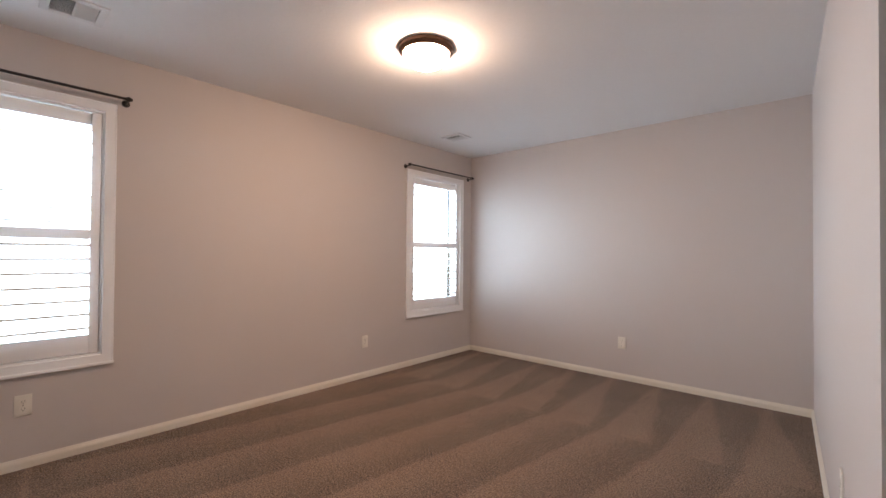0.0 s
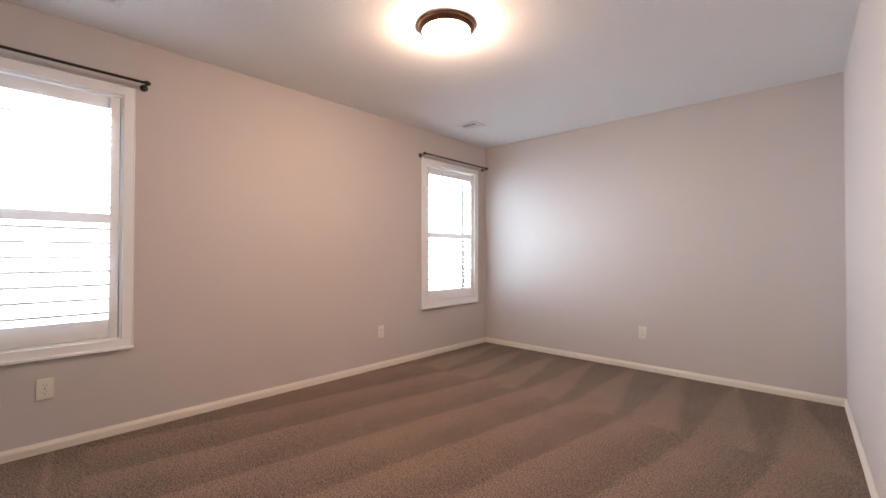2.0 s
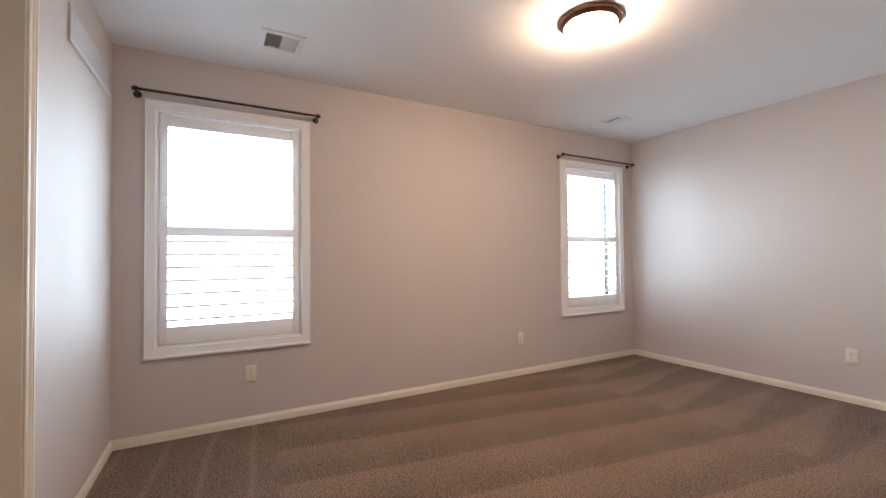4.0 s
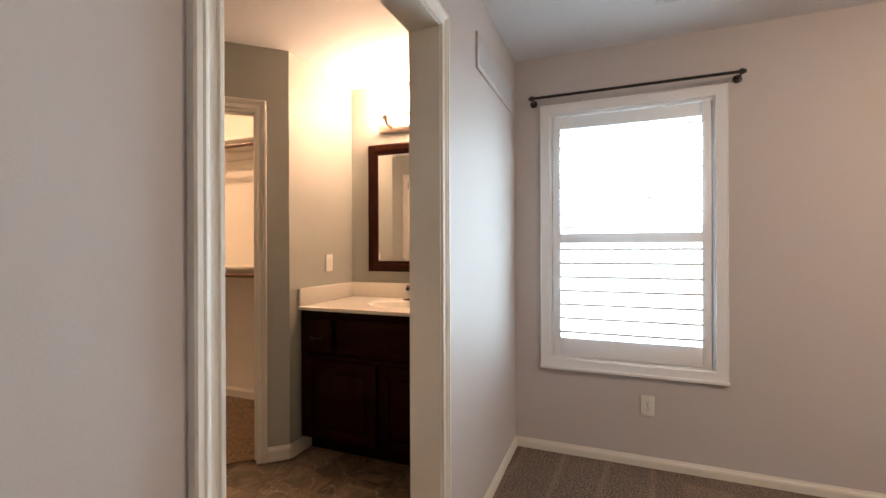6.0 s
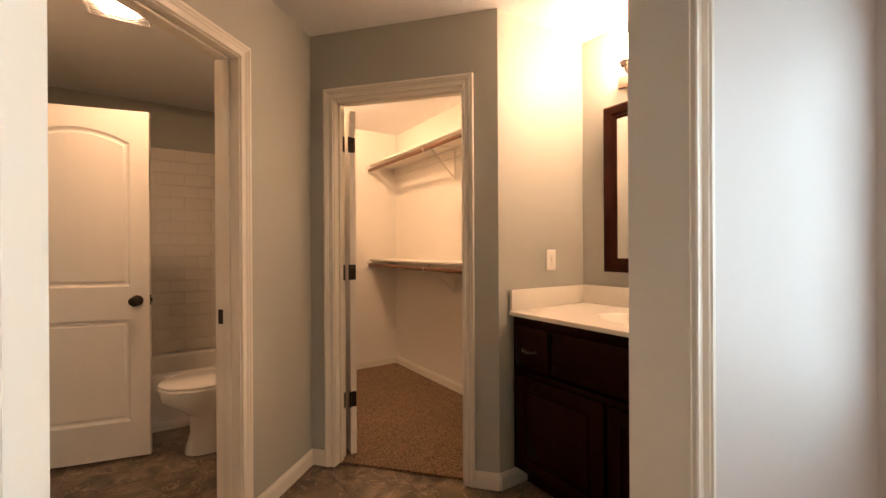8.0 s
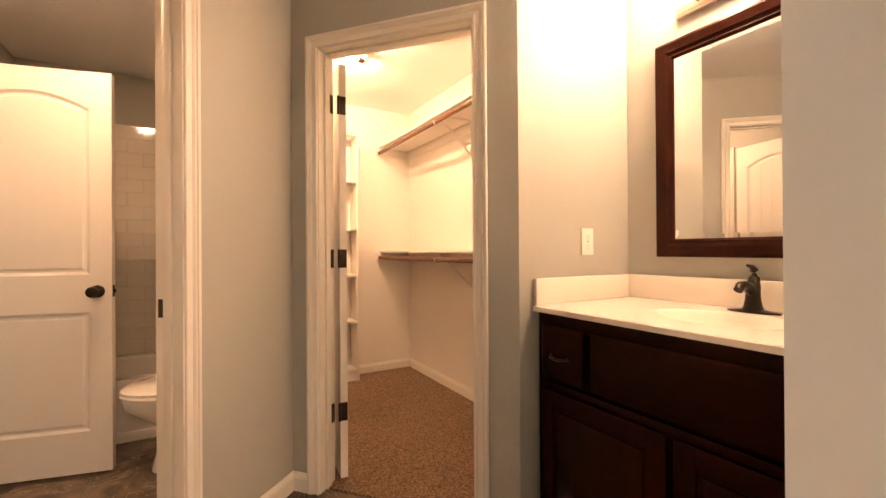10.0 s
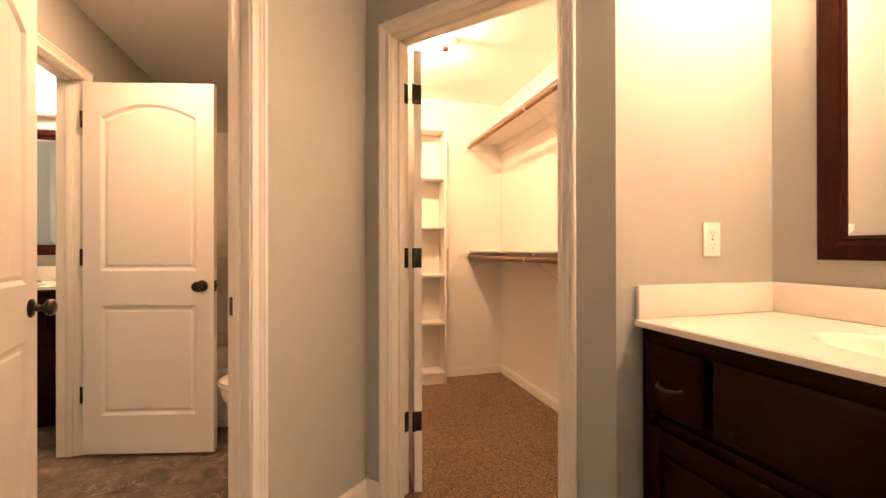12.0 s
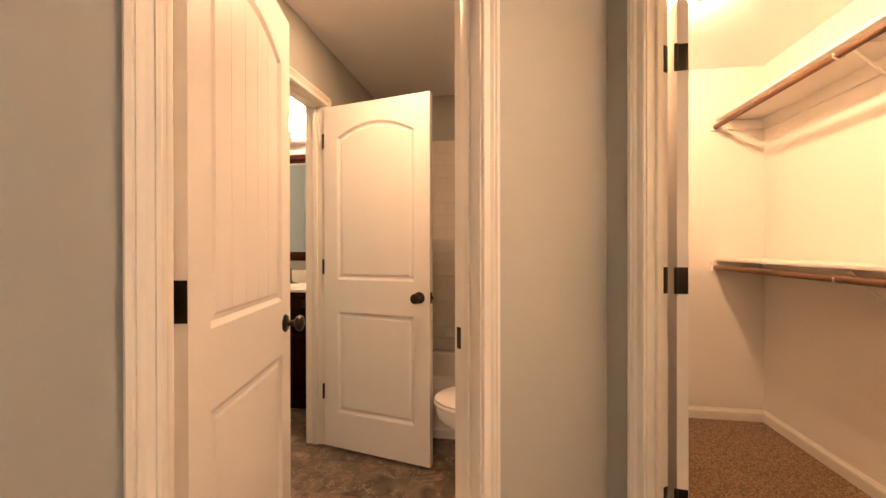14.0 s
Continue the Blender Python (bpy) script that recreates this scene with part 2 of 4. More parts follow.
def lathe(bm, profile, m=None, segs=32):
    """Turns (radius, height) pairs about z; a radius of 0 closes the end."""
    m = m or Matrix()
    rings = []
    for r, z in profile:
        if r <= 1e-6:
            rings.append([bm.verts.new(m @ Vector((0, 0, z)))])
        else:
            rings.append([bm.verts.new(m @ Vector((r * math.cos(2 * math.pi * i / segs), r * math.sin(2 * math.pi * i / segs), z))) for i in range(segs)])
    for a, c in zip(rings, rings[1:]):
        for i in range(segs):
            j = (i + 1) % segs
            if len(a) == 1 and len(c) == 1:
                continue
            if len(a) == 1:
                bm.faces.new((a[0], c[i], c[j]))
            elif len(c) == 1:
                bm.faces.new((a[i], a[j], c[0]))
            else:
                bm.faces.new((a[i], a[j], c[j], c[i]))
    return bm


def prism(bm, outline, y0, y1, plane="xz"):
    """A flat outline with thickness: (x, z) pairs between y0 and y1, or (x, y) pairs between two heights."""
    def at(p, t):
        return (p[0], t, p[1]) if plane == "xz" else (p[0], p[1], t) if plane == "xy" else (t, p[0], p[1])
    a = [bm.verts.new(at(p, y0)) for p in outline]
    c = [bm.verts.new(at(p, y1)) for p in outline]
    bm.faces.new(a), bm.faces.new(c[::-1])
    for i in range(len(a)):
        j = (i + 1) % len(a)
        bm.faces.new((a[i], a[j], c[j], c[i]))
    return bm


def tube(bm, points, radius, segs=12):
    """A round bar along points; radius may be a list."""
    pts = [Vector(p) for p in points]
    rings = []
    for i, p in enumerate(pts):
        d = (pts[min(i + 1, len(pts) - 1)] - pts[max(i - 1, 0)]).normalized()
        q = d.to_track_quat("Z", "Y")
        r = radius[i] if isinstance(radius, (list, tuple)) else radius
        rings.append([bm.verts.new(p + q @ Vector((r * math.cos(2 * math.pi * k / segs), r * math.sin(2 * math.pi * k / segs), 0))) for k in range(segs)])
    for a, c in zip(rings, rings[1:]):
        for k in range(segs):
            j = (k + 1) % segs
            bm.faces.new((a[k], a[j], c[j], c[k]))
    bm.faces.new(rings[0][::-1]), bm.faces.new(rings[-1])
    return bm


def loft(bm, rings):
    """Skins closed rings of equal length and caps both ends."""
    vs = [[bm.verts.new(p) for p in ring] for ring in rings]
    k = len(vs[0])
    for a, c in zip(vs, vs[1:]):
        for i in range(k):
            j = (i + 1) % k
            bm.faces.new((a[i], a[j], c[j], c[i]))
    bm.faces.new(vs[0][::-1]), bm.faces.new(vs[-1])
    return bm


def oval(cx, cy, a, c, z, n=32, power=2.0):
    out = []
    for i in range(n):
        t = 2 * math.pi * i / n
        ct, st = math.cos(t), math.sin(t)
        out.append((cx + a * math.copysign(abs(ct) ** (2 / power), ct), cy + c * math.copysign(abs(st) ** (2 / power), st), z))
    return out


CEIL = 2.44
CASING = ((0.0, 0.0), (0.0, 0.009), (0.003, 0.012), (0.010, 0.012), (0.0125, 0.0075), (0.026, 0.009), (0.034, 0.0155), (0.038, 0.0165), (0.0405, 0.0125), (0.0445, 0.018), (0.054, 0.0185), (0.0575, 0.015), (0.0575, 0.0))


def frame_to(p0, p1):
    """Pose with x along the wall from p0 to p1 and y to its left."""
    return pose(p0[0], p0[1], 0, 0, 0, math.degrees(math.atan2(p1[1] - p0[1], p1[0] - p0[0])))


def wall(name, p0, p1, thick, openings=(), mats=None, label="", z1=None):
    """A wall whose near face runs p0 to p1 and faces left; its body lies to the right. Openings: (s0, s1, z0, z1)."""
    length, top = math.dist(p0, p1), z1 or CEIL
    openings = [(o[0] - 0.0155, o[1] + 0.0155, o[2], o[3] + 0.0155) if o[2] < 0 else o for o in openings]
    bm = bmesh.new()
    cut = sorted({0, length, *[s for o in openings for s in o[:2]]})
    for a, c in zip(cut, cut[1:]):
        here = sorted((o[2], o[3]) for o in openings if o[0] < (a + c) / 2 < o[1])
        z = -0.05
        for lo, hi in here:
            if lo > z + 0.06:
                box(bm, a, c, -thick, 0, z, lo)
            z = hi
        if z < top:
            box(bm, a, c, -thick, 0, z, top)
    bmesh.ops.remove_doubles(bm, verts=bm.verts[:], dist=1e-5)
    mats = mats or (paint, paint)
    for f in bm.faces:
        if f.calc_center_median().y < -thick + 1e-4:
            f.material_index = 1
    ob = mesh_ob(name, bm, mats)
    ob.matrix_world = frame_to(p0, p1)
    return structure(ob, label or "smooth painted greige wall", "wall")


def casing_bm(s0, s1, z1, z0=None, side=1, y=0.0, reveal=0.005, profile=CASING):
    """Mitred moulding round an opening; closed below where z0 is given."""
    bm = bmesh.new()
    rows = []
    for u, v in profile:
        u += reveal
        v = y + side * v
        if z0 is None:
            rows.append([bm.verts.new(p) for p in ((s0 - u, v, 0), (s0 - u, v, z1 + u), (s1 + u, v, z1 + u), (s1 + u, v, 0))])
        else:
            rows.append([bm.verts.new(p) for p in ((s0 - u, v, z0 - u), (s0 - u, v, z1 + u), (s1 + u, v, z1 + u), (s1 + u, v, z0 - u))])
    k = 4 if z0 is not None else 3
    for a, c in zip(rows, rows[1:]):
        for i in range(k):
            j = (i + 1) % 4
            bm.faces.new((a[i], a[j], c[j], c[i]))
    if z0 is None:
        for i in (0, 3):
            bm.faces.new([r[i] for r in rows])
    return bm


HINGES = (0.325, 1.075, 1.827)                       # heights on each door


def door_frame(name, p0, p1, s0, s1, z1, thick, label, front=True, back=True, stop=None, leaves=False):
    """Jambs, head, stops and casings of one doorway."""
    root = thing(name, frame_to(p0, p1), label, "door frame")
    tagged(root, kind="structure")
    t = 0.016
    part("jamb", boxes((s0 - t + 0.001, s0, -thick - 0.002, 0.002, 0, z1)), trim_m, root)
    part("jamb", boxes((s1, s1 + t - 0.001, -thick - 0.002, 0.002, 0, z1)), trim_m, root)
    part("head_jamb", boxes((s0 - t + 0.001, s1 + t - 0.001, -thick - 0.002, 0.002, z1, z1 + t - 0.001)), trim_m, root)
    if stop is not None:
        part("door_stop", boxes((s0 + 0.0003, s0 + 0.011, stop, stop + 0.034, 0, z1 - 0.0003), bevel=0.002), trim_m, root)
        part("door_stop", boxes((s1 - 0.011, s1 - 0.0003, stop, stop + 0.034, 0, z1 - 0.0003), bevel=0.002), trim_m, root)
        part("head_stop", boxes((s0 + 0.0115, s1 - 0.0115, stop, stop + 0.034, z1 - 0.011, z1 - 0.0003), bevel=0.002), trim_m, root)
    for z in HINGES if leaves else ():
        part("hinge_leaf", boxes((s1 - 0.0025, s1 + 0.0005, -thick, -thick + 0.036, z - 0.033, z + 0.057), bevel=0.001), bronze, root, "dark bronze hinge leaf on the jamb")
    if front:
        part("casing", casing_bm(s0, s1, z1, side=1, y=0.0005), trim_m, root, smooth=False)
    if back:
        part("casing", casing_bm(s0, s1, z1, side=-1, y=-thick - 0.0005), trim_m, root, smooth=False)
    return root


SURROUND = ((0.0, 0.0), (0.0, 0.013), (0.002, 0.015), (0.050, 0.015), (0.054, 0.018), (0.058, 0.016), (0.058, 0.0))
BASE = ((0.0, 0.0), (0.014, 0.0), (0.014, 0.060), (0.011, 0.070), (0.007, 0.076), (0.004, 0.085), (0.0, 0.085))


def baseboard(p0, p1, s0=0.0, s1=None, sunk=0.0):
    """A length of moulded baseboard along the near face of a wall."""
    s1 = math.dist(p0, p1) if s1 is None else s1
    bm = bmesh.new()
    a = [bm.verts.new((s0, 0.001 + v, z)) for v, z in BASE]
    c = [bm.verts.new((s1, 0.001 + v, z)) for v, z in BASE]
    for i in range(len(a)):
        j = (i + 1) % len(a)
        bm.faces.new((a[i], a[j], c[j], c[i]))
    bm.faces.new(a[::-1]), bm.faces.new(c)
    ob = mesh_ob("baseboard", bm, trim_m)
    ob.matrix_world = pose(0, 0, -sunk) @ frame_to(p0, p1)
    return structure(ob, "white painted moulded wooden baseboard", "baseboard")


# ---- plan ----
XW, YF, YB, YB2 = -3.223, 4.236, -0.555, -0.666      # window wall, far wall, wall with the bath doorway and its bath face
XS = -3.245                                          # outer wall of the bath and closet
CO, CW = (-2.578, -1.776), (-1.869, -2.580)          # corners of the slanting closet wall
WDIR = (0.725, 0.688)                                # run of the slanting toilet-room wall
WEND = (CW[0] + WDIR[0] * 2.78, CW[1] + WDIR[1] * 2.78)
XR1, XR0 = (0.047, YF), (0.166, 1.35)                # side wall of the bedroom
YC, YT, XE, XM = -4.17, -4.36, -0.41, -1.815         # closet end, tub end, toilet room's east wall and west wall
DOOR_H = 2.06

wins = ((-0.325, 0.550), (3.165, 4.005))
WZ0, WZ1 = 0.577, 2.075
wall("wall_west", (XW, YF + 0.115), (XW, YB2), 0.14, [(YF + 0.115 - c, YF + 0.115 - a, WZ0, WZ1) for a, c in wins])
wall("wall_north", (XR1[0] + 0.3, YF), (XW - 0.14, YF), 0.115)
wall("wall_east", XR0, (XR1[0] - 0.002, XR1[1] + 0.05), 0.115)
wall("wall_recess_north", (1.2, 1.35), (0.281, 1.35), 0.115)
wall("wall_recess_east", (1.1, YB - 0.2), (1.1, 1.40), 0.115)
BD0, BD1 = -1.080, -1.980                            # bath doorway
bw0, bw1 = (XW, -0.545), (1.2, -0.640)
wall("wall_bath_door", bw0, bw1, 0.120, [(BD1 - XW, BD0 - XW, -0.05, DOOR_H)], mats=(paint, suite))
wall("wall_suite_west", (XS, YB2 + 0.03), (XS, YT - 0.1), 0.14, mats=(suite, suite))
wall("wall_vanity_side", (XS, CO[1]), CO, 0.115, mats=(suite, cream))
CL0, CL1 = 0.153, 0.885                              # closet doorway along the slanting wall
clw0, clw1 = CO, CW
L_CL = math.dist(CO, CW)
wall("wall_closet", CO, CW, 0.115, [(L_CL - CL1, L_CL - CL0, -0.05, DOOR_H)], mats=(suite, cream))
WC0, WC1 = 0.588, 1.315                              # toilet-room doorway
wall("wall_toilet_room", CW, WEND, 0.115, [(WC0, WC1, -0.05, DOOR_H)], mats=(suite, suite))
wall("wall_closet_east", (XM - 0.115, YT - 0.1), (XM - 0.115, CW[1] - 0.14), 0.115, mats=(cream, suite))
wall("wall_closet_end", (XS - 0.05, YC), (XM - 0.1, YC), 0.115, mats=(cream, suite))
wall("wall_closet_west", (XS + 0.006, CO[1] - 0.115), (XS + 0.006, YC), 0.02, mats=(cream, cream))
wall("wall_suite_south", (XM - 0.12, YT), (1.4, YT), 0.115, mats=(suite, suite))
D20, D21 = -3.395, -2.680                            # doorway to the hall bath
wall("wall_toilet_room_east", (XE, YT), (XE, -1.40), 0.115, [(D20 - YT, D21 - YT, -0.05, DOOR_H)], mats=(suite, bluewall))
wall("wall_hall_bath_east", (1.3, YT - 0.1), (1.3, -2.2), 0.115, mats=(bluewall, bluewall))
wall("wall_hall_bath_north", (1.4, -2.3), (XE + 0.1, -2.3), 0.115, mats=(bluewall, bluewall))
structure(mesh_ob("ceiling", boxes((XW - 0.2, 1.35, -4.55, YF + 0.2, CEIL, CEIL + 0.12)), ceil_m), "white lightly textured plasterboard ceiling", "ceiling")
structure(mesh_ob("floor", boxes((XW - 0.02, 1.2, YB2 + 0.01, YF + 0.1, -0.05, 0.0)), carpet_m), "brown beige cut pile carpet with vacuum strokes", "carpet")
structure(mesh_ob("floor_subfloor", boxes((XW - 0.1, 1.4, YT - 0.1, YB2 + 0.005, -0.06, -0.012)), under_m), "grey underlay in the joints of the vinyl floor", "floor")
# closet carpet follows the slanting wall
nx, ny = -0.750, -0.661
cc = [(CO[0] + nx * 0.05, CO[1] + ny * 0.05), (XS - 0.01, CO[1] - 0.09), (XS - 0.01, YC - 0.02), (XM - 0.1, YC - 0.02), (XM - 0.1, CW[1] - 0.13), (CW[0] + nx * 0.05, CW[1] + ny * 0.05)]
structure(mesh_ob("floor_closet", prism(bmesh.new(), cc, -0.05, 0.006, "xy"), closet_carpet_m), "brown cut pile carpet in the closet", "carpet")

door_frame("door_frame_bath", bw0, bw1, BD1 - XW, BD0 - XW, DOOR_H, 0.120, "white painted moulded casing of an open doorway", back=False)
door_frame("door_frame_closet", CO, CW, L_CL - CL1, L_CL - CL0, DOOR_H, 0.115, "white painted moulded casing of the closet doorway", stop=-0.075, leaves=True)
door_frame("door_frame_toilet_room", CW, WEND, WC0, WC1, DOOR_H, 0.115, "white painted moulded casing of the toilet room doorway", stop=-0.075, leaves=True)
door_frame("door_frame_hall_bath", (XE, YT), (XE, -1.40), D20 - YT, D21 - YT, DOOR_H, 0.115, "white painted moulded casing of the hall bath doorway", stop=-0.078)

c = 0.063
for seg in (((XW, YF), (XW, YB)), ((XR1[0] + 0.02, YF), (XW, YF)), (XR0, XR1),
            ((1.1, YB), (1.1, 1.35)), ((1.1, 1.35), (0.27, 1.35))):
    baseboard(*seg, sunk=0.026)
for seg in (((XS, CO[1]), CO),
            ((XM - 0.115, YC), (XM - 0.115, CW[1] - 0.2)),
            ((XS + 0.006, CO[1] - 0.115), (XS + 0.006, YC)), ((XS, YC), (XM - 0.12, YC))):
    baseboard(*seg)
baseboard(bw0, bw1, 0.0, BD1 - XW - c, 0.026)
baseboard(bw0, bw1, BD0 - XW + c, 4.3, 0.026)
baseboard(CO, CW, 0.0, L_CL - CL1 - c)
baseboard(CO, CW, L_CL - CL0 + c, L_CL)
baseboard(CW, WEND, 0.0, WC0 - c)
baseboard(CW, WEND, WC1 + c, 2.7)

# ---- windows with plantation shutters ----


def louver(bm, y0, y1, z, tilt, h):
    """One blade with a lens-shaped section, across the panel."""
    w = 0.042
    sec = [(-w, -h * 0.85), (-w, h * 0.85), (-w * 0.5, h * 0.97), (0, h), (w * 0.5, h * 0.97), (w, h * 0.85), (w, -h * 0.85), (w * 0.5, -h * 0.97), (0, -h), (-w * 0.5, -h * 0.97)]
    ct, st = math.cos(tilt), math.sin(tilt)
    rings = [[(u * ct - v * st, y, z + u * st + v * ct) for u, v in sec] for y in (y0, y1)]
    return loft(bm, rings)


def window(name, y0, y1, low_tilt, high_tilt):
    """Window in the west wall: sash outside, shutters inside; x is 0 at the wall's face."""
    root = thing(name, pose(XW, 0, 0), "white framed window with white plantation shutters", "window")
    tagged(root, kind="structure")
    bm = casing_bm(y0, y1, WZ1, WZ0, side=1, y=0.0005, reveal=0.0, profile=SURROUND)
    bmesh.ops.transform(bm, matrix=Matrix(((0, 1, 0, 0), (1, 0, 0, 0), (0, 0, 1, 0), (0, 0, 0, 1))), verts=bm.verts[:])
    part("window_casing", bm, shut_m, root, smooth=False)
    part("window_sill", boxes((0.001, 0.026, y0 - 0.061, y1 + 0.061, WZ0 - 0.064, WZ0 - 0.046), bevel=0.004), shut_m, root)
    t = 0.012
    part("reveal", boxes((-0.14, 0.001, y0, y0 + t, WZ0, WZ1), (-0.14, 0.001, y1 - t, y1, WZ0, WZ1), (-0.14, 0.001, y0 + t, y1 - t, WZ0, WZ0 + t), (-0.14, 0.001, y0 + t, y1 - t, WZ1 - t, WZ1)), shut_m, root)
    a, c = y0 + t, y1 - t
    zm = 1.31
    for lo, hi, x in ((WZ0 + t, zm + 0.02, -0.098), (zm - 0.02, WZ1 - t, -0.130)):
        w = 0.014
        sash = part("sash", boxes((x - 0.015, x + 0.015, a, a + w, lo, hi), (x - 0.015, x + 0.015, c - w, c, lo, hi), (x - 0.015, x + 0.015, a + w, c - w, lo, lo + 0.03), (x - 0.015, x + 0.015, a + w, c - w, hi - 0.03, hi)), shut_m, root)
        pane = part("pane", boxes((x - 0.002, x + 0.002, a + 0.012, c - 0.012, lo + 0.028, hi - 0.028)), glass_m, sash)
        pane.visible_shadow = False
    part("shutter_stop", boxes((-0.048, -0.033, a, a + 0.028, WZ0 + t, WZ1 - t), (-0.048, -0.033, c - 0.028, c, WZ0 + t, WZ1 - t), (-0.048, -0.033, a + 0.028, c - 0.028, WZ0 + t, WZ0 + t + 0.028)), shut_m, root)
    g = 0.004
    a, c, z0, z1 = a + g, c - g, WZ0 + t + g, WZ1 - t - g
    shutter = part("shutter", boxes((-0.030, -0.002, a, a + 0.045, z0, z1), (-0.030, -0.002, c - 0.045, c, z0, z1), bevel=0.003), shut_m, root, "white painted louvred shutter panel")
    for lo, hi in ((z0, z0 + 0.110), (1.282, 1.342), (z1 - 0.075, z1)):
        part("rail", boxes((-0.028, -0.004, a + 0.045, c - 0.045, lo, hi), bevel=0.002), shut_m, shutter)
    for lo, hi, tilt in ((z0 + 0.110, 1.282, low_tilt), (1.342, z1 - 0.075, high_tilt)):
        k = max(2, round((hi - lo) / 0.078))
        for i in range(k):
            part("louver", louver(bmesh.new(), a + 0.046, c - 0.046, lo + (i + 0.5) * (hi - lo) / k, tilt, 0.0072 if tilt > 0 else 0.0042), shut_m, shutter)
            shutter.children[-1].location.x = -0.016
    for z in (0.72, 1.31, 1.92):
        part("hinge", boxes((-0.003, 0.004, a - 0.008, a + 0.004, z - 0.03, z + 0.03), bevel=0.0015), shut_m, shutter)
    return root


window("window_1", *wins[0], radians(8), radians(-10))
window("window_2", *wins[1], radians(8), radians(-10))


def curtain_rod(y0, y1, z):
    root = thing("curtain_rod", pose(XW, 0, 0), "black metal curtain rod on wall brackets above the window", "curtain rod", "curtain rods")
    x = 0.075
    part("rod", tube(bmesh.new(), [(x, y0, z), (x, y1, z)], 0.0085), blackrod, root)
    for y, s in ((y0, 1), (y1, -1)):
        bm = lathe(bmesh.new(), [(0, -0.020), (0.012, -0.018), (0.016, -0.008), (0.014, 0.002), (0.010, 0.006), (0.010, 0.012), (0, 0.013)], pose(x, y, z, 90 * s, 0, 0), 20)
        part("finial", bm, blackrod, root)
        yb = y + s * 0.008
        bm = tube(bmesh.new(), [(0.004, yb, z - 0.012), (x * 0.6, yb, z - 0.012), (x, yb, z - 0.009)], 0.006)
        lathe(bm, [(0, 0.0), (0.022, 0.0), (0.022, 0.005), (0.012, 0.009), (0, 0.009)], pose(0.0005, yb, z - 0.012, 0, 90, 0), 20)
        part("bracket", bm, blackrod, root)


curtain_rod(-0.43, 0.66, 2.165)
curtain_rod(3.08, 4.17, 2.165)


def outlet(m, label="ivory plastic duplex power outlet on the wall", switch=False):
    """Plate in the local xz plane, facing +y."""
    root = thing("light_switch" if switch else "power_outlet", m, label, "switch" if switch else "outlet")
    part("plate", boxes((-0.036, 0.036, 0.0005, 0.007, -0.058, 0.058), bevel=0.003), plate_m, root)
    if switch == "rocker":
        part("rocker", boxes((-0.017, 0.017, 0.006, 0.010, -0.033, 0.033), bevel=0.002), plate_m, root)
        return root
    for z in (-0.02, 0.02):
        bm = loft(bmesh.new(), [[(x, y, zz) for x, zz, _ in oval(0, z, 0.017, 0.0145, 0, 24, 3)] for y in (0.006, 0.0085)])
        face = part("receptacle", bm, plate_m, root)
        # slots are thin raised blocks; the shade in the holes is their colour
        part("slot", boxes((-0.0078, -0.0052, 0.0082, 0.0088, z - 0.002, z + 0.008), (0.0052, 0.0078, 0.0082, 0.0088, z - 0.002, z + 0.006), (-0.0025, 0.0025, 0.0082, 0.0088, z - 0.011, z - 0.006)), slot_p, face)
    part("screw", lathe(bmesh.new(), [(0, 0), (0.0035, 0), (0.003, 0.0015), (0, 0.0017)], pose(0, 0.007, 0, -90, 0, 0), 12), steel, root)
    return root


outlet(pose(XW, 0.215, 0.35, 0, 0, -90))
outlet(pose(XW, 2.565, 0.35, 0, 0, -90))
outlet(pose(-1.350, YF, 0.355, 0, 0, 180))
outlet(pose(0.133, 2.15, 0.37, 0, 0, 92.3))
outlet(pose(-2.961, CO[1], 1.158, 0, 0, 0), "ivory plastic outlet above the vanity splash")


def register(x, y, lx, ly):
    """Ceiling air register with angled slats, on the ceiling."""
    root = thing("ceiling_vent", pose(x, y, CEIL), "white enamelled metal ceiling air register", "vent", "ceiling air registers")
    # added dark sheet: the duct's shade as plain colour behind the slats
    part("backing", boxes((-lx / 2 + 0.03, lx / 2 - 0.03, -ly / 2 + 0.03, ly / 2 - 0.03, -0.003, -0.001)), vent_shade_m, root)
    f = 0.035
    part("frame", boxes((-lx / 2, lx / 2, -ly / 2, -ly / 2 + f, -0.010, -0.0005), (-lx / 2, lx / 2, ly / 2 - f, ly / 2, -0.010, -0.0005), (-lx / 2, -lx / 2 + f, -ly / 2 + f, ly / 2 - f, -0.010, -0.0005), (lx / 2 - f, lx / 2, -ly / 2 + f, ly / 2 - f, -0.010, -0.0005), bevel=0.002), vent_m, root)
    part("divider", boxes((-lx / 2 + f, lx / 2 - f, -0.005, 0.005, -0.009, -0.003)), vent_m, root)
    k = 14
    for i in range(k):
        xx = -lx / 2 + f + (i + 0.5) * (lx - 2 * f) / k
        for s in (-1, 1):
            bm = boxes((-0.006, 0.006, -(ly / 2 - f) / 2 + 0.003, (ly / 2 - f) / 2 - 0.003, -0.0006, 0.0006))
            ob = part("slat", bm, vent_m, root)
            ob.matrix_basis = pose(xx, s * (ly / 2 - f) / 2, -0.0065, 0, -35 * s, 0)
    return root


register(-2.72, 0.345, 0.24, 0.25)
register(-2.75, 3.37, 0.24, 0.20)


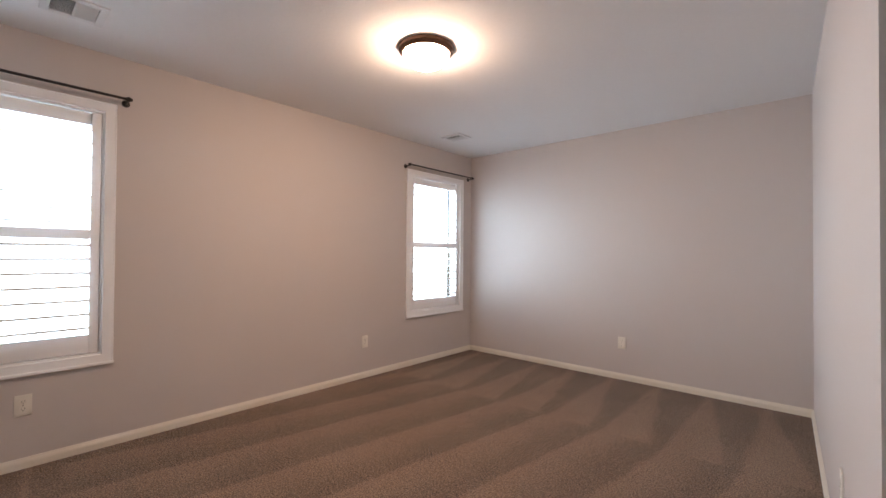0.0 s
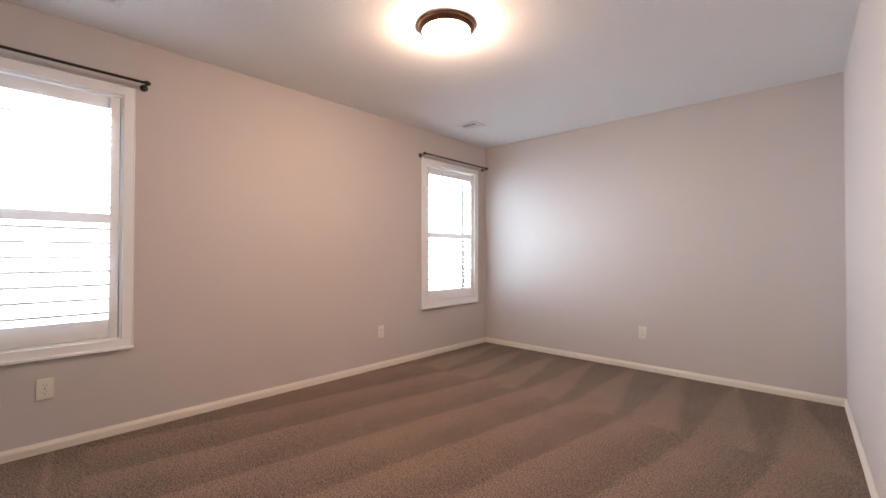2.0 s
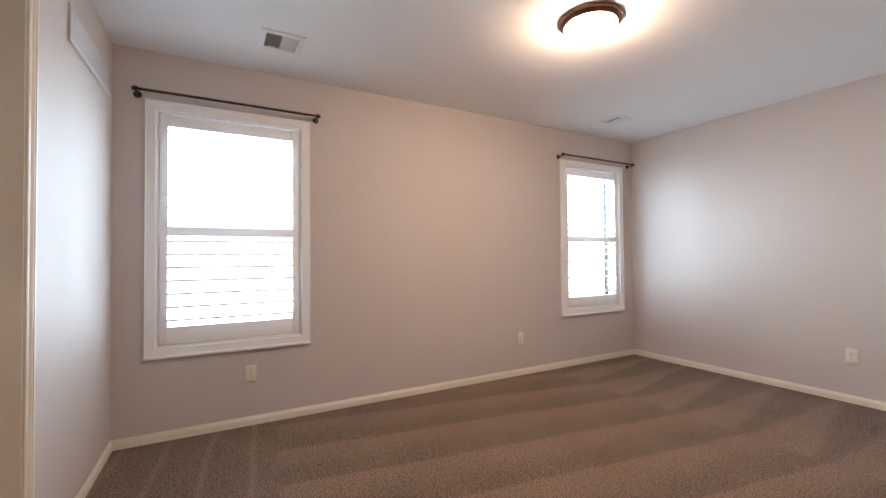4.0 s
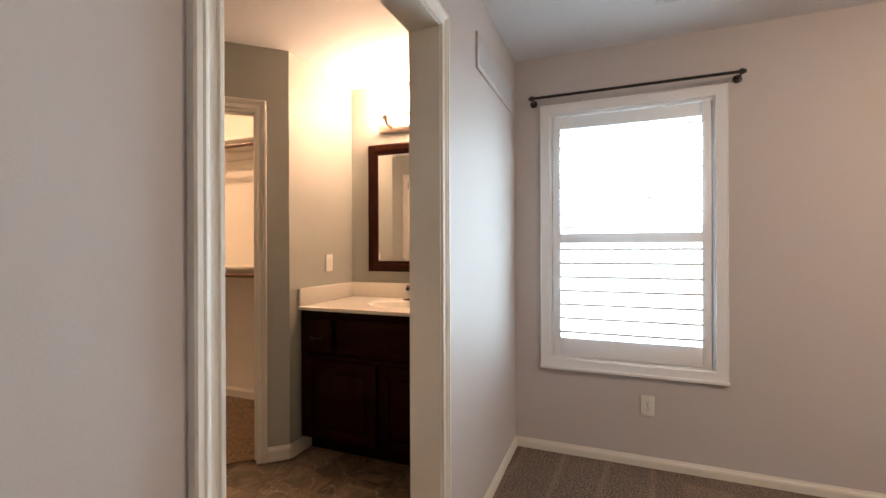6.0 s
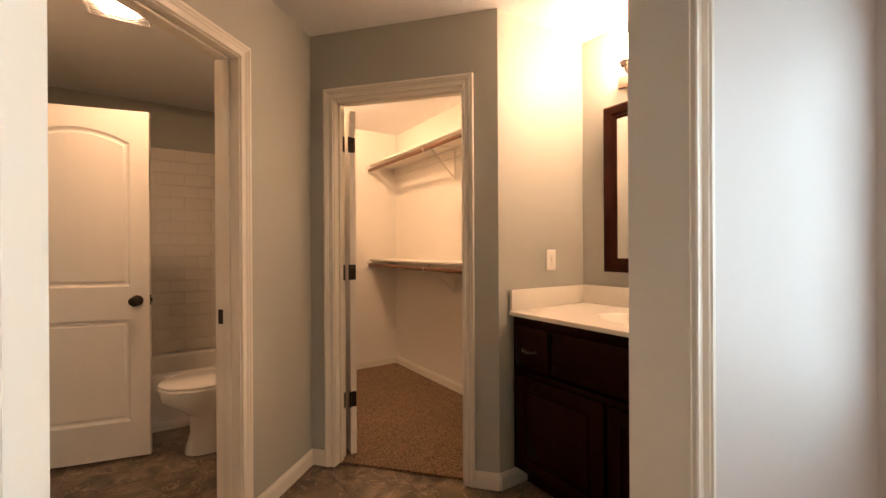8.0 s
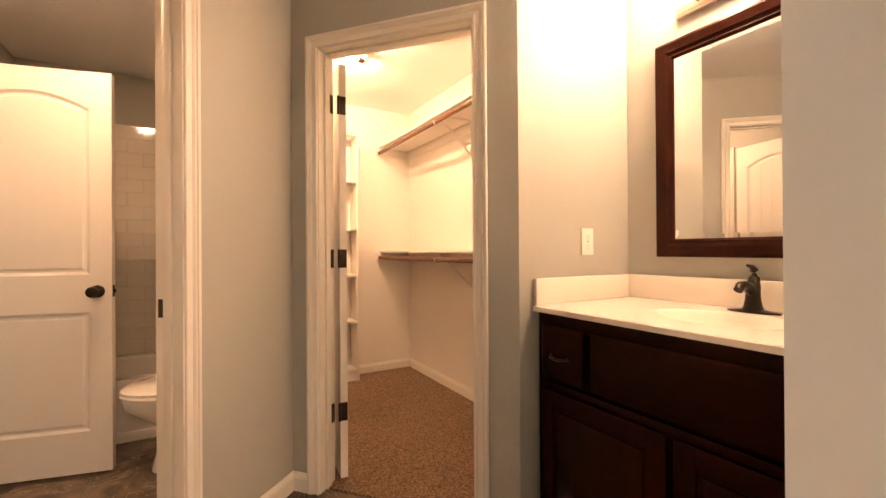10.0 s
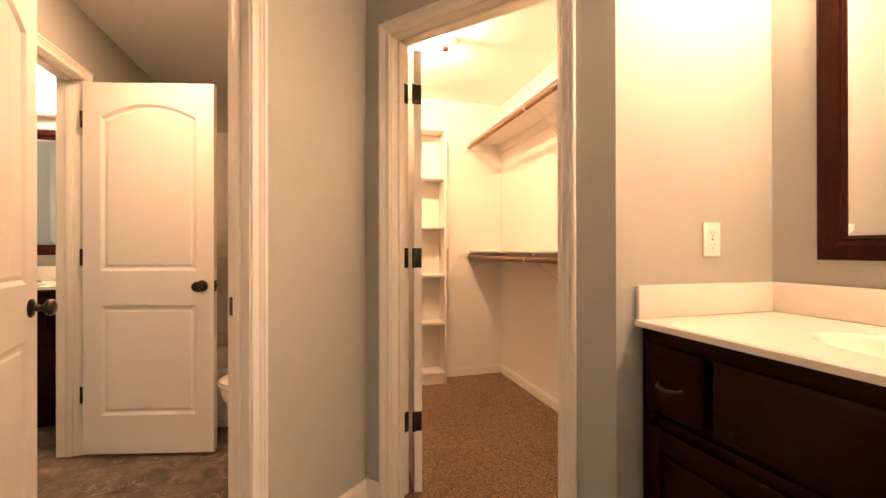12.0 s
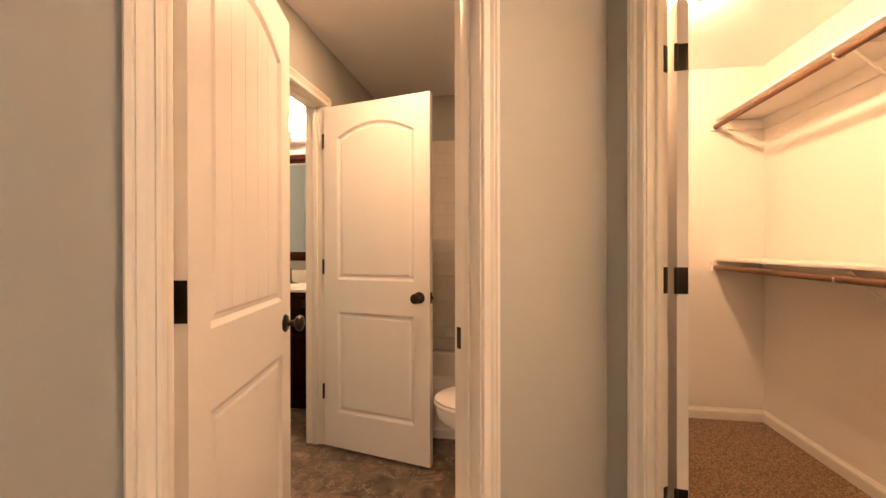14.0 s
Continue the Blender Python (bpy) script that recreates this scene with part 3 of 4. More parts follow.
def wall_grille(x0, x1, z0, z1):
    root = thing("return_air_grille", frame_to(bw0, bw1), "white painted return air grille high on the wall", "vent")
    part("frame", boxes((x0, x1, 0.0005, 0.010, z0, z0 + 0.025), (x0, x1, 0.0005, 0.010, z1 - 0.025, z1), (x0, x0 + 0.025, 0.0005, 0.010, z0 + 0.025, z1 - 0.025), (x1 - 0.025, x1, 0.0005, 0.010, z0 + 0.025, z1 - 0.025), bevel=0.002), paint, root)
    # added dark sheet in place of the shaded duct behind the grille
    part("backing", boxes((x0 + 0.02, x1 - 0.02, 0.0005, 0.0015, z0 + 0.02, z1 - 0.02)), vent_shade_m, root)
    k = int((z1 - z0 - 0.05) / 0.014)
    for i in range(k):
        ob = part("slat", boxes((x0 + 0.024, x1 - 0.024, -0.0075, 0.0075, -0.0007, 0.0007)), paint, root)
        ob.matrix_basis = pose(0, 0.006, z0 + 0.025 + (i + 0.5) * (z1 - z0 - 0.05) / k, 40, 0, 0)


wall_grille(0.10, 0.81, 2.08, 2.25)


def flush_lamp(x, y, r, label, glass):
    root = thing("ceiling_lamp", pose(x, y, CEIL), label, "ceiling lamp")
    part("ring", lathe(bmesh.new(), [(0, -0.0005), (r, -0.0005), (r, -0.012), (r * 0.985, -0.020), (r * 0.93, -0.026), (r * 0.90, -0.034), (r * 0.86, -0.038), (r * 0.80, -0.036), (r * 0.80, -0.02), (0, -0.02)], None, 64), lampring, root, "dark bronze metal ring")
    prof = [(r * 0.83 * math.cos(a), -0.034 - r * 0.52 * math.sin(a)) for a in [math.pi / 2 * i / 14 for i in range(14)]]
    part("bowl", lathe(bmesh.new(), prof + [(0, -0.034 - r * 0.52)], None, 64), glass, root, "lit frosted glass bowl")
    zb = -0.034 - r * 0.52
    part("finial", lathe(bmesh.new(), [(0.010, zb + 0.002), (0.012, zb - 0.004), (0.006, zb - 0.010), (0.007, zb - 0.014), (0, zb - 0.018)], None, 20), steel, root)
    return root


flush_lamp(-1.672, 1.812, 0.166, "flush ceiling lamp with bronze ring and lit frosted glass bowl", glow)

# ---- doors ----


def arc_z(x, w, stile, top, rise):
    """Height of the arched upper edge of a door's upper panel."""
    u = (x - w / 2) / (w / 2 - stile)
    return top - rise * u * u


def door(name, hinge, ang, w, label, h=2.03, hinges=HINGES, pin=1, boards=5):
    """Two-panel arched door; hinge line at local x = 0, slab along +x, thickness in y."""
    root = thing(name, pose(hinge[0], hinge[1], 0.012, 0, 0, ang), label, "door")
    tagged(root, kind="structure")
    th, st, rise, ptop = 0.0175, 0.095, 0.075, h - 0.115
    low, mid0, mid1 = 0.210, 0.810, 1.000
    xs = [st + (w - 2 * st) * i / 12 for i in range(13)]
    arc = [(x, arc_z(x, w, st, ptop, rise)) for x in xs]
    bm = boxes((0, st, -th, th, 0, h), (w - st, w, -th, th, 0, h), (st, w - st, -th, th, 0, low), (st, w - st, -th, th, mid0, mid1))
    prism(bm, arc + [(w - st, h), (st, h)], -th, th)
    bmesh.ops.remove_doubles(bm, verts=bm.verts[:], dist=1e-5)
    slab = part("slab", bm, door_m, root, smooth=False)
    d = 0.034
    inner_arc = [(st + d + (w - 2 * st - 2 * d) * i / 12, 0) for i in range(13)]
    inner_arc = [(x, arc_z(x, w, st + d * 0.2, ptop - d, rise)) for x, _ in inner_arc]
    low_o = [(st, low), (w - st, low), (w - st, mid0), (st, mid0)]
    low_i = [(st + d, low + d), (w - st - d, low + d), (w - st - d, mid0 - d), (st + d, mid0 - d)]
    up_o = [(st, mid1), (w - st, mid1)] + arc[::-1]
    up_i = [(st + d, mid1 + d), (w - st - d, mid1 + d)] + inner_arc[::-1]
    for o, i, planks in ((low_o, low_i, 0), (up_o, up_i, boards)):
        bm = bmesh.new()
        for s in (-1, 1):
            a = [bm.verts.new((x, s * th, z)) for x, z in o]
            b1 = [bm.verts.new((x + (xi - x) * 0.45, s * (th - 0.009), z + (zi - z) * 0.45)) for (x, z), (xi, zi) in zip(o, i)]
            b2 = [bm.verts.new((x + (xi - x) * 0.75, s * (th - 0.009), z + (zi - z) * 0.75)) for (x, z), (xi, zi) in zip(o, i)]
            c = [bm.verts.new((x, s * (th - 0.004), z)) for x, z in i]
            for p, q in ((a, b1), (b1, b2), (b2, c)):
                for k in range(len(p)):
                    j = (k + 1) % len(p)
                    bm.faces.new((p[k], p[j], q[j], q[k]))
            if planks:
                bm.faces.new([bm.verts.new((x, s * (th - 0.0050), z)) for x, z in i])
            else:
                bm.faces.new(c)
        panel = part("panel", bm, door_m, root, smooth=False)
        if planks:
            x0, x1 = st + d, w - st - d
            for k in range(planks):
                a, b = x0 + (x1 - x0) * k / planks + 0.0006, x0 + (x1 - x0) * (k + 1) / planks - 0.0006
                pts = [(a, mid1 + d), (b, mid1 + d)] + [(b + (a - b) * u / 4, arc_z(b + (a - b) * u / 4, w, st + d * 0.2, ptop - d, rise)) for u in range(5)]
                part("plank", prism(bmesh.new(), pts, -th + 0.004, th - 0.004), door_m, panel, smooth=False)
    for s in (1, -1):
        bm = lathe(bmesh.new(), [(0, 0), (0.032, 0), (0.032, 0.004), (0.026, 0.010), (0.012, 0.013), (0.010, 0.030), (0.014, 0.036), (0.025, 0.042), (0.029, 0.052), (0.026, 0.062), (0.014, 0.068), (0, 0.069)], pose(w - 0.062, s * th, 0.915, -90 * s, 0, 0), 28)
        part("door_knob", bm, bronze, root, "dark bronze round knob")
    part("latch_plate", boxes((w - 0.0005, w + 0.0015, -0.013, 0.013, 0.885, 0.945), bevel=0.0006), bronze, root)
    part("latch_bolt", boxes((w, w + 0.010, -0.006, 0.006, 0.905, 0.925), bevel=0.002), bronze, root)
    for z in hinges:
        bm = boxes((-0.0025, 0.0005, -th + 0.001, th + 0.001, z - 0.045, z + 0.045), bevel=0.001)
        tube(bm, [(-0.004, pin * (th + 0.004), z - 0.045), (-0.004, pin * (th + 0.004), z + 0.045)], 0.0065)
        part("hinge", bm, bronze, root, "dark bronze butt hinge")
    return root


door("door_toilet_room", (CW[0] + WDIR[0] * (WC1 - 0.022) + 0.688 * 0.122, CW[1] + WDIR[1] * (WC1 - 0.022) - 0.725 * 0.122), -77.0, 0.702, "white two-panel arched plank door standing half open", pin=1)
door("door_hall_bath", (XE - 0.012, D20 + 0.006), 166.4, 0.700, "smooth white two-panel arched door standing wide open", pin=-1, boards=0)
door("door_closet", (-2.100, -2.526), -94.0, 0.715, "white closet door standing fully open", pin=1)
sp = thing("strike_plate", frame_to(CW, WEND) @ pose(WC0, -0.085, 0.93), "dark bronze strike plate on the door jamb", "strike plate")
part("plate", boxes((0, 0.002, -0.022, 0.022, -0.032, 0.032), bevel=0.0008), bronze, tagged(sp, kind="structure"))

# ---- vanities ----


def raised_panel(bm, x, y0, y1, z0, z1, d=0.018):
    """Cabinet front in the yz plane with bevelled edge, facing +x."""
    e = 0.012
    loft(bm, [[(x, y0, z0), (x, y1, z0), (x, y1, z1), (x, y0, z1)],
              [(x + d * 0.55, y0, z0), (x + d * 0.55, y1, z0), (x + d * 0.55, y1, z1), (x + d * 0.55, y0, z1)],
              [(x + d, y0 + e, z0 + e), (x + d, y1 - e, z0 + e), (x + d, y1 - e, z1 - e), (x + d, y0 + e, z1 - e)]])
    return bm


def vanity(m, length, depth, label):
    """Built along +y from 0, back at x = 0, front towards +x."""
    root = thing("vanity_cabinet", m, label, "cabinet")
    x1 = depth - 0.03
    part("body", boxes((0.003, x1 - 0.02, 0.004, length - 0.004, 0.095, 0.760), (0.003, x1 - 0.085, 0.004, length - 0.004, -0.006, 0.095)), mahog_v, root)
    part("face_frame", boxes((x1 - 0.0195, x1, 0.004, 0.045, 0.095, 0.878), (x1 - 0.0195, x1, length - 0.045, length - 0.004, 0.095, 0.878), (x1 - 0.0195, x1 - 0.0005, 0.045, length - 0.045, 0.82, 0.878), (x1 - 0.0195, x1 - 0.0005, 0.045, length - 0.045, 0.555, 0.61), (x1 - 0.0195, x1 - 0.0005, 0.045, length - 0.045, 0.095, 0.14), bevel=0.0015), mahog, root)
    w = length
    for a, b in ((0.035, 0.235), (0.265, w - 0.265), (w - 0.235, w - 0.035)):
        dr = part("drawer_front", raised_panel(bmesh.new(), x1 + 0.001, a, b, 0.630, 0.832), mahog, root)
        if b - a < 0.3:
            yc, zc, xx = (a + b) / 2, 0.722, x1 + 0.019
            bm = tube(bmesh.new(), [(xx - 0.002, yc - 0.042, zc), (xx + 0.016, yc - 0.034, zc - 0.003), (xx + 0.024, yc, zc - 0.006), (xx + 0.016, yc + 0.034, zc - 0.003), (xx - 0.002, yc + 0.042, zc)], [0.006, 0.0045, 0.0055, 0.0045, 0.006])
            part("handle", bm, bronze, dr, "dark bronze bow handle")
    half = w / 2
    for a, b in ((0.035, half - 0.012), (half + 0.012, w - 0.035)):
        z0, z1, f, x = 0.115, 0.585, 0.06, x1 + 0.001
        dd = part("cabinet_door", boxes((x, x + 0.008, a + 0.01, b - 0.01, z0 + 0.01, z1 - 0.01)), mahog_v, root)
        for y0, y1 in ((a, a + f), (b - f, b)):
            part("stile", boxes((x + 0.0005, x + 0.020, y0, y1, z0, z1), bevel=0.003), mahog_v, dd)
        for q0, q1 in ((z0, z0 + f), (z1 - f, z1)):
            part("rail", boxes((x + 0.0005, x + 0.0195, a + f, b - f, q0, q1), bevel=0.003), mahog, dd)
        part("field", raised_panel(bmesh.new(), x1 + 0.008, a + 0.075, b - 0.075, 0.19, 0.51, 0.014), mahog_v, dd)
    # top with an oval bowl sunk in it
    top = thing("countertop", m @ pose(0, 0, 0.880), "cream cultured marble vanity top with integral bowl", "countertop")
    bm = bmesh.new()
    cx, cy, ra, rb = depth * 0.50, length / 2, 0.155, 0.215
    n = 48
    ring = oval(cx, cy, ra, rb, 0.022, n)
    outer = []
    for x, y, z in ring:
        dx, dy = x - cx, y - cy
        k = min((depth - cx if dx > 0 else cx - 0.001) / max(abs(dx), 1e-6), (length - 0.004 - cy) / max(abs(dy), 1e-6))
        outer.append((cx + dx * k, cy + dy * k, z))
    for corner in ((0.001, 0.004), (depth, 0.004), (0.001, length - 0.004), (depth, length - 0.004)):
        i = min(range(n), key=lambda q: (outer[q][0] - corner[0]) ** 2 + (outer[q][1] - corner[1]) ** 2)
        outer[i] = (*corner, 0.022)
    levels = [[(x, y, 0.0) for x, y, z in outer], [(x, y, 0.018) for x, y, z in outer],
              [(min(x, depth - 0.005), y, 0.022) for x, y, z in outer], oval(cx, cy, ra + 0.015, rb + 0.02, 0.022, n), ring]
    levels += [oval(cx, cy, ra * s, rb * s, 0.022 - dz, n) for s, dz in ((0.985, 0.002), (0.95, 0.010), (0.89, 0.030), (0.80, 0.058), (0.66, 0.085), (0.42, 0.105), (0.13, 0.112))]
    vs = [[bm.verts.new(p) for p in lv] for lv in levels]
    for a, b in zip(vs, vs[1:]):
        for i in range(n):
            j = (i + 1) % n
            bm.faces.new((a[i], a[j], b[j], b[i]))
    bm.faces.new(vs[-1])
    part("top", bm, marble, top)
    part("drain", lathe(bmesh.new(), [(0.024, 0), (0.022, 0.003), (0.015, 0.002), (0, 0.001)], pose(cx, cy, -0.0895), 24), bronze, top)
    part("backsplash", boxes((0.001, 0.020, 0.004, length - 0.004, 0.0225, 0.129), bevel=0.004), marble, top)
    part("side_splash", boxes((0.0205, depth - 0.004, 0.001, 0.020, 0.0225, 0.129), bevel=0.004), marble, top)
    # faucet
    f = thing("faucet", m @ pose(0.095, length / 2, 0.9022), "dark bronze single-lever bathroom faucet on the vanity top", "faucet")
    bm = loft(bmesh.new(), [oval(0, 0, 0.028, 0.082, 0, 28), oval(0, 0, 0.027, 0.080, 0.006, 28), oval(0, 0, 0.023, 0.045, 0.011, 28), oval(0, 0, 0.021, 0.024, 0.016, 28)])
    part("base_plate", bm, bronze, f)
    part("column", lathe(bmesh.new(), [(0.034, 0.010), (0.028, 0.022), (0.0235, 0.045), (0.022, 0.07), (0.0225, 0.088), (0.021, 0.102), (0.014, 0.112), (0, 0.115)], None, 28), bronze, f)
    part("spout", tube(bmesh.new(), [(0.0, 0, 0.068), (0.028, 0, 0.088), (0.058, 0, 0.098), (0.085, 0, 0.096), (0.100, 0, 0.083)], [0.020, 0.018, 0.016, 0.0155, 0.014], 16), bronze, f)
    part("lever", tube(bmesh.new(), [(0.0, 0, 0.098), (-0.014, 0, 0.122), (-0.010, 0, 0.146), (0.010, 0, 0.160), (0.036, 0, 0.164)], [0.019, 0.0175, 0.013, 0.009, 0.005], 14), bronze, f)
    return root


def framed_mirror(m, w, h):
    """Frame in local xz, facing +y."""
    root = thing("wall_mirror", m, "wall mirror with a wide dark walnut frame", "mirror")
    f = 0.075
    prof = ((0.0, 0.001), (0.0, 0.022), (0.010, 0.027), (0.045, 0.025), (0.060, 0.018), (0.066, 0.020), (0.075, 0.014), (0.075, 0.001))
    cs = lambda u, v: [(u, v, u), (w - u, v, u), (w - u, v, h - u), (u, v, h - u)]
    for k in range(4):
        bm = bmesh.new()
        rows = [[bm.verts.new(p) for p in (cs(u, v)[k], cs(u, v)[(k + 1) % 4])] for u, v in prof]
        for a, b in zip(rows, rows[1:]):
            bm.faces.new((a[0], a[1], b[1], b[0]))
        part("frame_rail", bm, framewood, root, smooth=False)
    e = 0.018
    o = [(f - 0.003, 0.010, f - 0.003), (w - f + 0.003, 0.010, f - 0.003), (w - f + 0.003, 0.010, h - f + 0.003), (f - 0.003, 0.010, h - f + 0.003)]
    i = [(f + e, 0.0125, f + e), (w - f - e, 0.0125, f + e), (w - f - e, 0.0125, h - f - e), (f + e, 0.0125, h - f - e)]
    bm = bmesh.new()
    a, b = [bm.verts.new(p) for p in o], [bm.verts.new(p) for p in i]
    for k in range(4):
        bm.faces.new((a[k], a[(k + 1) % 4], b[(k + 1) % 4], b[k]))
    bm.faces.new(b)
    part("mirror_glass", bm, mirror_m, root, smooth=False)
    return root


def vanity_light(m, w, n, glass):
    """Bar on the wall with upright bell shades, facing +y."""
    root = thing("vanity_light", m, "bronze vanity light bar with lit frosted glass bell shades", "wall lamp")
    part("bar", boxes((-w / 2, w / 2, 0.001, 0.022, -0.030, 0.030), (-w / 2 + 0.008, w / 2 - 0.008, 0.022, 0.030, -0.020, 0.020), bevel=0.004), satin, root)
    for i in range(n):
        x = -w / 2 + w * (i + 0.5) / n
        part("arm", tube(bmesh.new(), [(x, 0.022, 0.004), (x, 0.065, 0.006), (x, 0.095, 0.016), (x, 0.11, 0.04)], 0.012), satin, root)
        part("cup", lathe(bmesh.new(), [(0, 0.035), (0.022, 0.038), (0.030, 0.055), (0.031, 0.064), (0, 0.064)], pose(x, 0.11, 0), 24), satin, root)
        part("shade", lathe(bmesh.new(), [(0.024, 0.062), (0.040, 0.075), (0.050, 0.10), (0.056, 0.14), (0.066, 0.175), (0.061, 0.175), (0.050, 0.14), (0.044, 0.10), (0.0, 0.09)], pose(x, 0.11, 0), 32), glass, root, "lit frosted glass bell shade")
    return root


VY0 = CO[1] + 0.001
VLEN = YB2 - CO[1] - 0.002
vanity(pose(XS + 0.001, VY0, 0), VLEN, 0.60, "dark mahogany stained wooden vanity with two doors and three drawer fronts")
framed_mirror(pose(XS, -0.82, 1.09, 0, 0, -90), 0.80, 0.915)
vanity_light(pose(XS, -1.22, 2.115, 0, 0, -90), 0.62, 3, glow_v)

# hall bath, seen through its doorway
vanity(pose(0.93, YT + 0.001, 0, 0, 0, 90), 1.22, 0.56, "dark mahogany stained wooden vanity in the hall bath")
framed_mirror(pose(0.75, YT, 1.09, 0, 0, 0) @ pose(-0.90, 0, 0), 0.90, 0.915)
vanity_light(pose(0.31, YT, 2.115), 0.62, 3, glow_v)

# ---- toilet room ----


def toilet(m):
    """Facing +x, back of the tank at x = 0."""
    root = thing("toilet", m, "white porcelain toilet with closed lid beside the tub", "toilet")
    rings = [oval(0.40, 0, 0.145, 0.105, 0, 40, 2.6), oval(0.40, 0, 0.14, 0.10, 0.03, 40, 2.6), oval(0.39, 0, 0.125, 0.090, 0.12, 40), oval(0.395, 0, 0.130, 0.098, 0.22, 40),
             oval(0.425, 0, 0.190, 0.140, 0.285, 40), oval(0.44, 0, 0.222, 0.168, 0.325, 40), oval(0.44, 0, 0.232, 0.178, 0.37, 40), oval(0.44, 0, 0.228, 0.174, 0.385, 40)]
    part("bowl", loft(bmesh.new(), rings), porcelain, root)
    part("pedestal", boxes((0.10, 0.34, -0.10, 0.10, 0.0, 0.30), bevel=0.04), porcelain, root)
    part("seat", loft(bmesh.new(), [oval(0.443, 0, 0.235, 0.185, 0.386, 40), oval(0.443, 0, 0.239, 0.188, 0.395, 40), oval(0.443, 0, 0.235, 0.185, 0.405, 40)]), porcelain, root)
    part("lid", loft(bmesh.new(), [oval(0.441, 0, 0.234, 0.183, 0.408, 40), oval(0.441, 0, 0.236, 0.184, 0.417, 40), oval(0.441, 0, 0.220, 0.168, 0.427, 40)]), porcelain, root)
    part("tank", boxes((0.012, 0.205, -0.22, 0.22, 0.37, 0.735), bevel=0.02), porcelain, root)
    part("tank_lid", boxes((0.006, 0.215, -0.23, 0.23, 0.736, 0.768), bevel=0.01), porcelain, root)
    part("flush_lever", tube(bmesh.new(), [(0.205, 0.15, 0.68), (0.222, 0.15, 0.68), (0.228, 0.10, 0.675)], 0.006), steel, root)
    return root


toilet(pose(XM + 0.002, -3.16, -0.006) @ Matrix.Diagonal((1, 1, 1.03, 1)))

TY = -3.60
tub = thing("bathtub", pose(XM, YT, -0.006), "white enamelled alcove bathtub with apron", "bathtub")
tw, td = XE - XM, TY - YT
bm = bmesh.new()


def rect(x0, x1, y0, y1, z, r, n=40):
    return oval((x0 + x1) / 2, (y0 + y1) / 2, (x1 - x0) / 2, (y1 - y0) / 2, z, n, r)


levels = [rect(0.002, tw - 0.002, 0.012, td, 0, 60), rect(0.002, tw - 0.002, 0.012, td, 0.355, 60), rect(0.006, tw - 0.006, 0.016, td - 0.006, 0.37, 60),
          rect(0.07, tw - 0.07, 0.075, td - 0.075, 0.37, 8), rect(0.085, tw - 0.085, 0.09, td - 0.09, 0.355, 8), rect(0.14, tw - 0.14, 0.13, td - 0.13, 0.12, 7), rect(0.2, tw - 0.2, 0.18, td - 0.18, 0.09, 6)]
part("shell", loft(bm, levels), tubm, tub)
part("apron_skirt", boxes((0.05, tw - 0.05, td - 0.004, td + 0.008, 0.02, 0.06), bevel=0.003), tubm, tub)

# fan with a lit lens in the ceiling
fan = thing("exhaust_fan", pose(-0.99, -2.79, CEIL, 0, 0, 0), "white ceiling exhaust fan with a lit lens", "fan")
part("grille_frame", boxes((-0.14, 0.14, -0.14, -0.122, -0.018, -0.0005), (-0.14, 0.14, 0.122, 0.14, -0.018, -0.0005), (-0.14, -0.122, -0.122, 0.122, -0.018, -0.0005), (0.122, 0.14, -0.122, 0.122, -0.018, -0.0005), bevel=0.004), vent_m, fan)
# added sheet, coloured as the shade between the fan's slats
part("backing", boxes((-0.121, 0.121, -0.121, 0.121, -0.004, -0.001)), slot_p, fan)
for k in range(9):
    v = -0.112 + 0.028 * k
    for a, b in ((-0.121, 0.121),) if abs(v) > 0.075 else ((-0.121, -0.071), (0.071, 0.121)):
        part("slat", boxes((a, b, v - 0.009, v + 0.009, -0.016, -0.005), bevel=0.002), vent_m, fan)
part("lens", boxes((-0.068, 0.068, -0.068, 0.068, -0.024, -0.004), bevel=0.008), glow_w, fan, "lit plastic lens")

# ---- closet ----


def closet_shelf(z, zr, label):
    x0, x1, y0, y1 = XS + 0.008, XS + 0.315, YC + 0.001, CO[1] - 0.118
    root = thing("closet_shelf", pose(0, 0, 0), label, "shelf", "closet shelves with hanging rods")
    part("board", boxes((x0, x1, y0, y1, z, z + 0.018), bevel=0.002), cream, root)
    part("wall_cleat", boxes((x0, x0 + 0.018, y0, y1, z - 0.075, z - 0.001), bevel=0.002), cream, root)
    part("end_cleat", boxes((x0 + 0.019, x1 + 0.03, y0, y0 + 0.018, z - 0.068, z - 0.001), bevel=0.002), cream, root)
    part("rod", tube(bmesh.new(), [(x1 + 0.004, y0 + 0.019, zr), (x1 + 0.004, y1, zr)], 0.0165, 20), rodwood, root, "brown stained wooden dowel")
    for y, drop in ((-3.06, 0.27), (-2.15, 0.27)):
        bm = boxes((x0 + 0.0185, x0 + 0.024, y - 0.012, y + 0.012, z - drop, z - 0.001), (x0 + 0.0185, x1 - 0.015, y - 0.012, y + 0.012, z - 0.006, z - 0.001))
        tube(bm, [(x0 + 0.022, y, z - drop + 0.02), (x1 - 0.03, y, z - 0.008)], 0.007, 8)
        tube(bm, [(x1 + 0.004 + 0.022 * math.sin(a), y, zr - 0.022 * math.cos(a)) for a in [-1.9 + 3.8 * i / 12 for i in range(13)]], 0.0045, 8)
        part("bracket", bm, cream, root, "white metal shelf bracket")
    return root


closet_shelf(2.075, 2.030, "cream closet shelf with a brown hanging rod near the ceiling")
closet_shelf(1.105, 1.060, "cream closet shelf with a brown hanging rod at waist height")

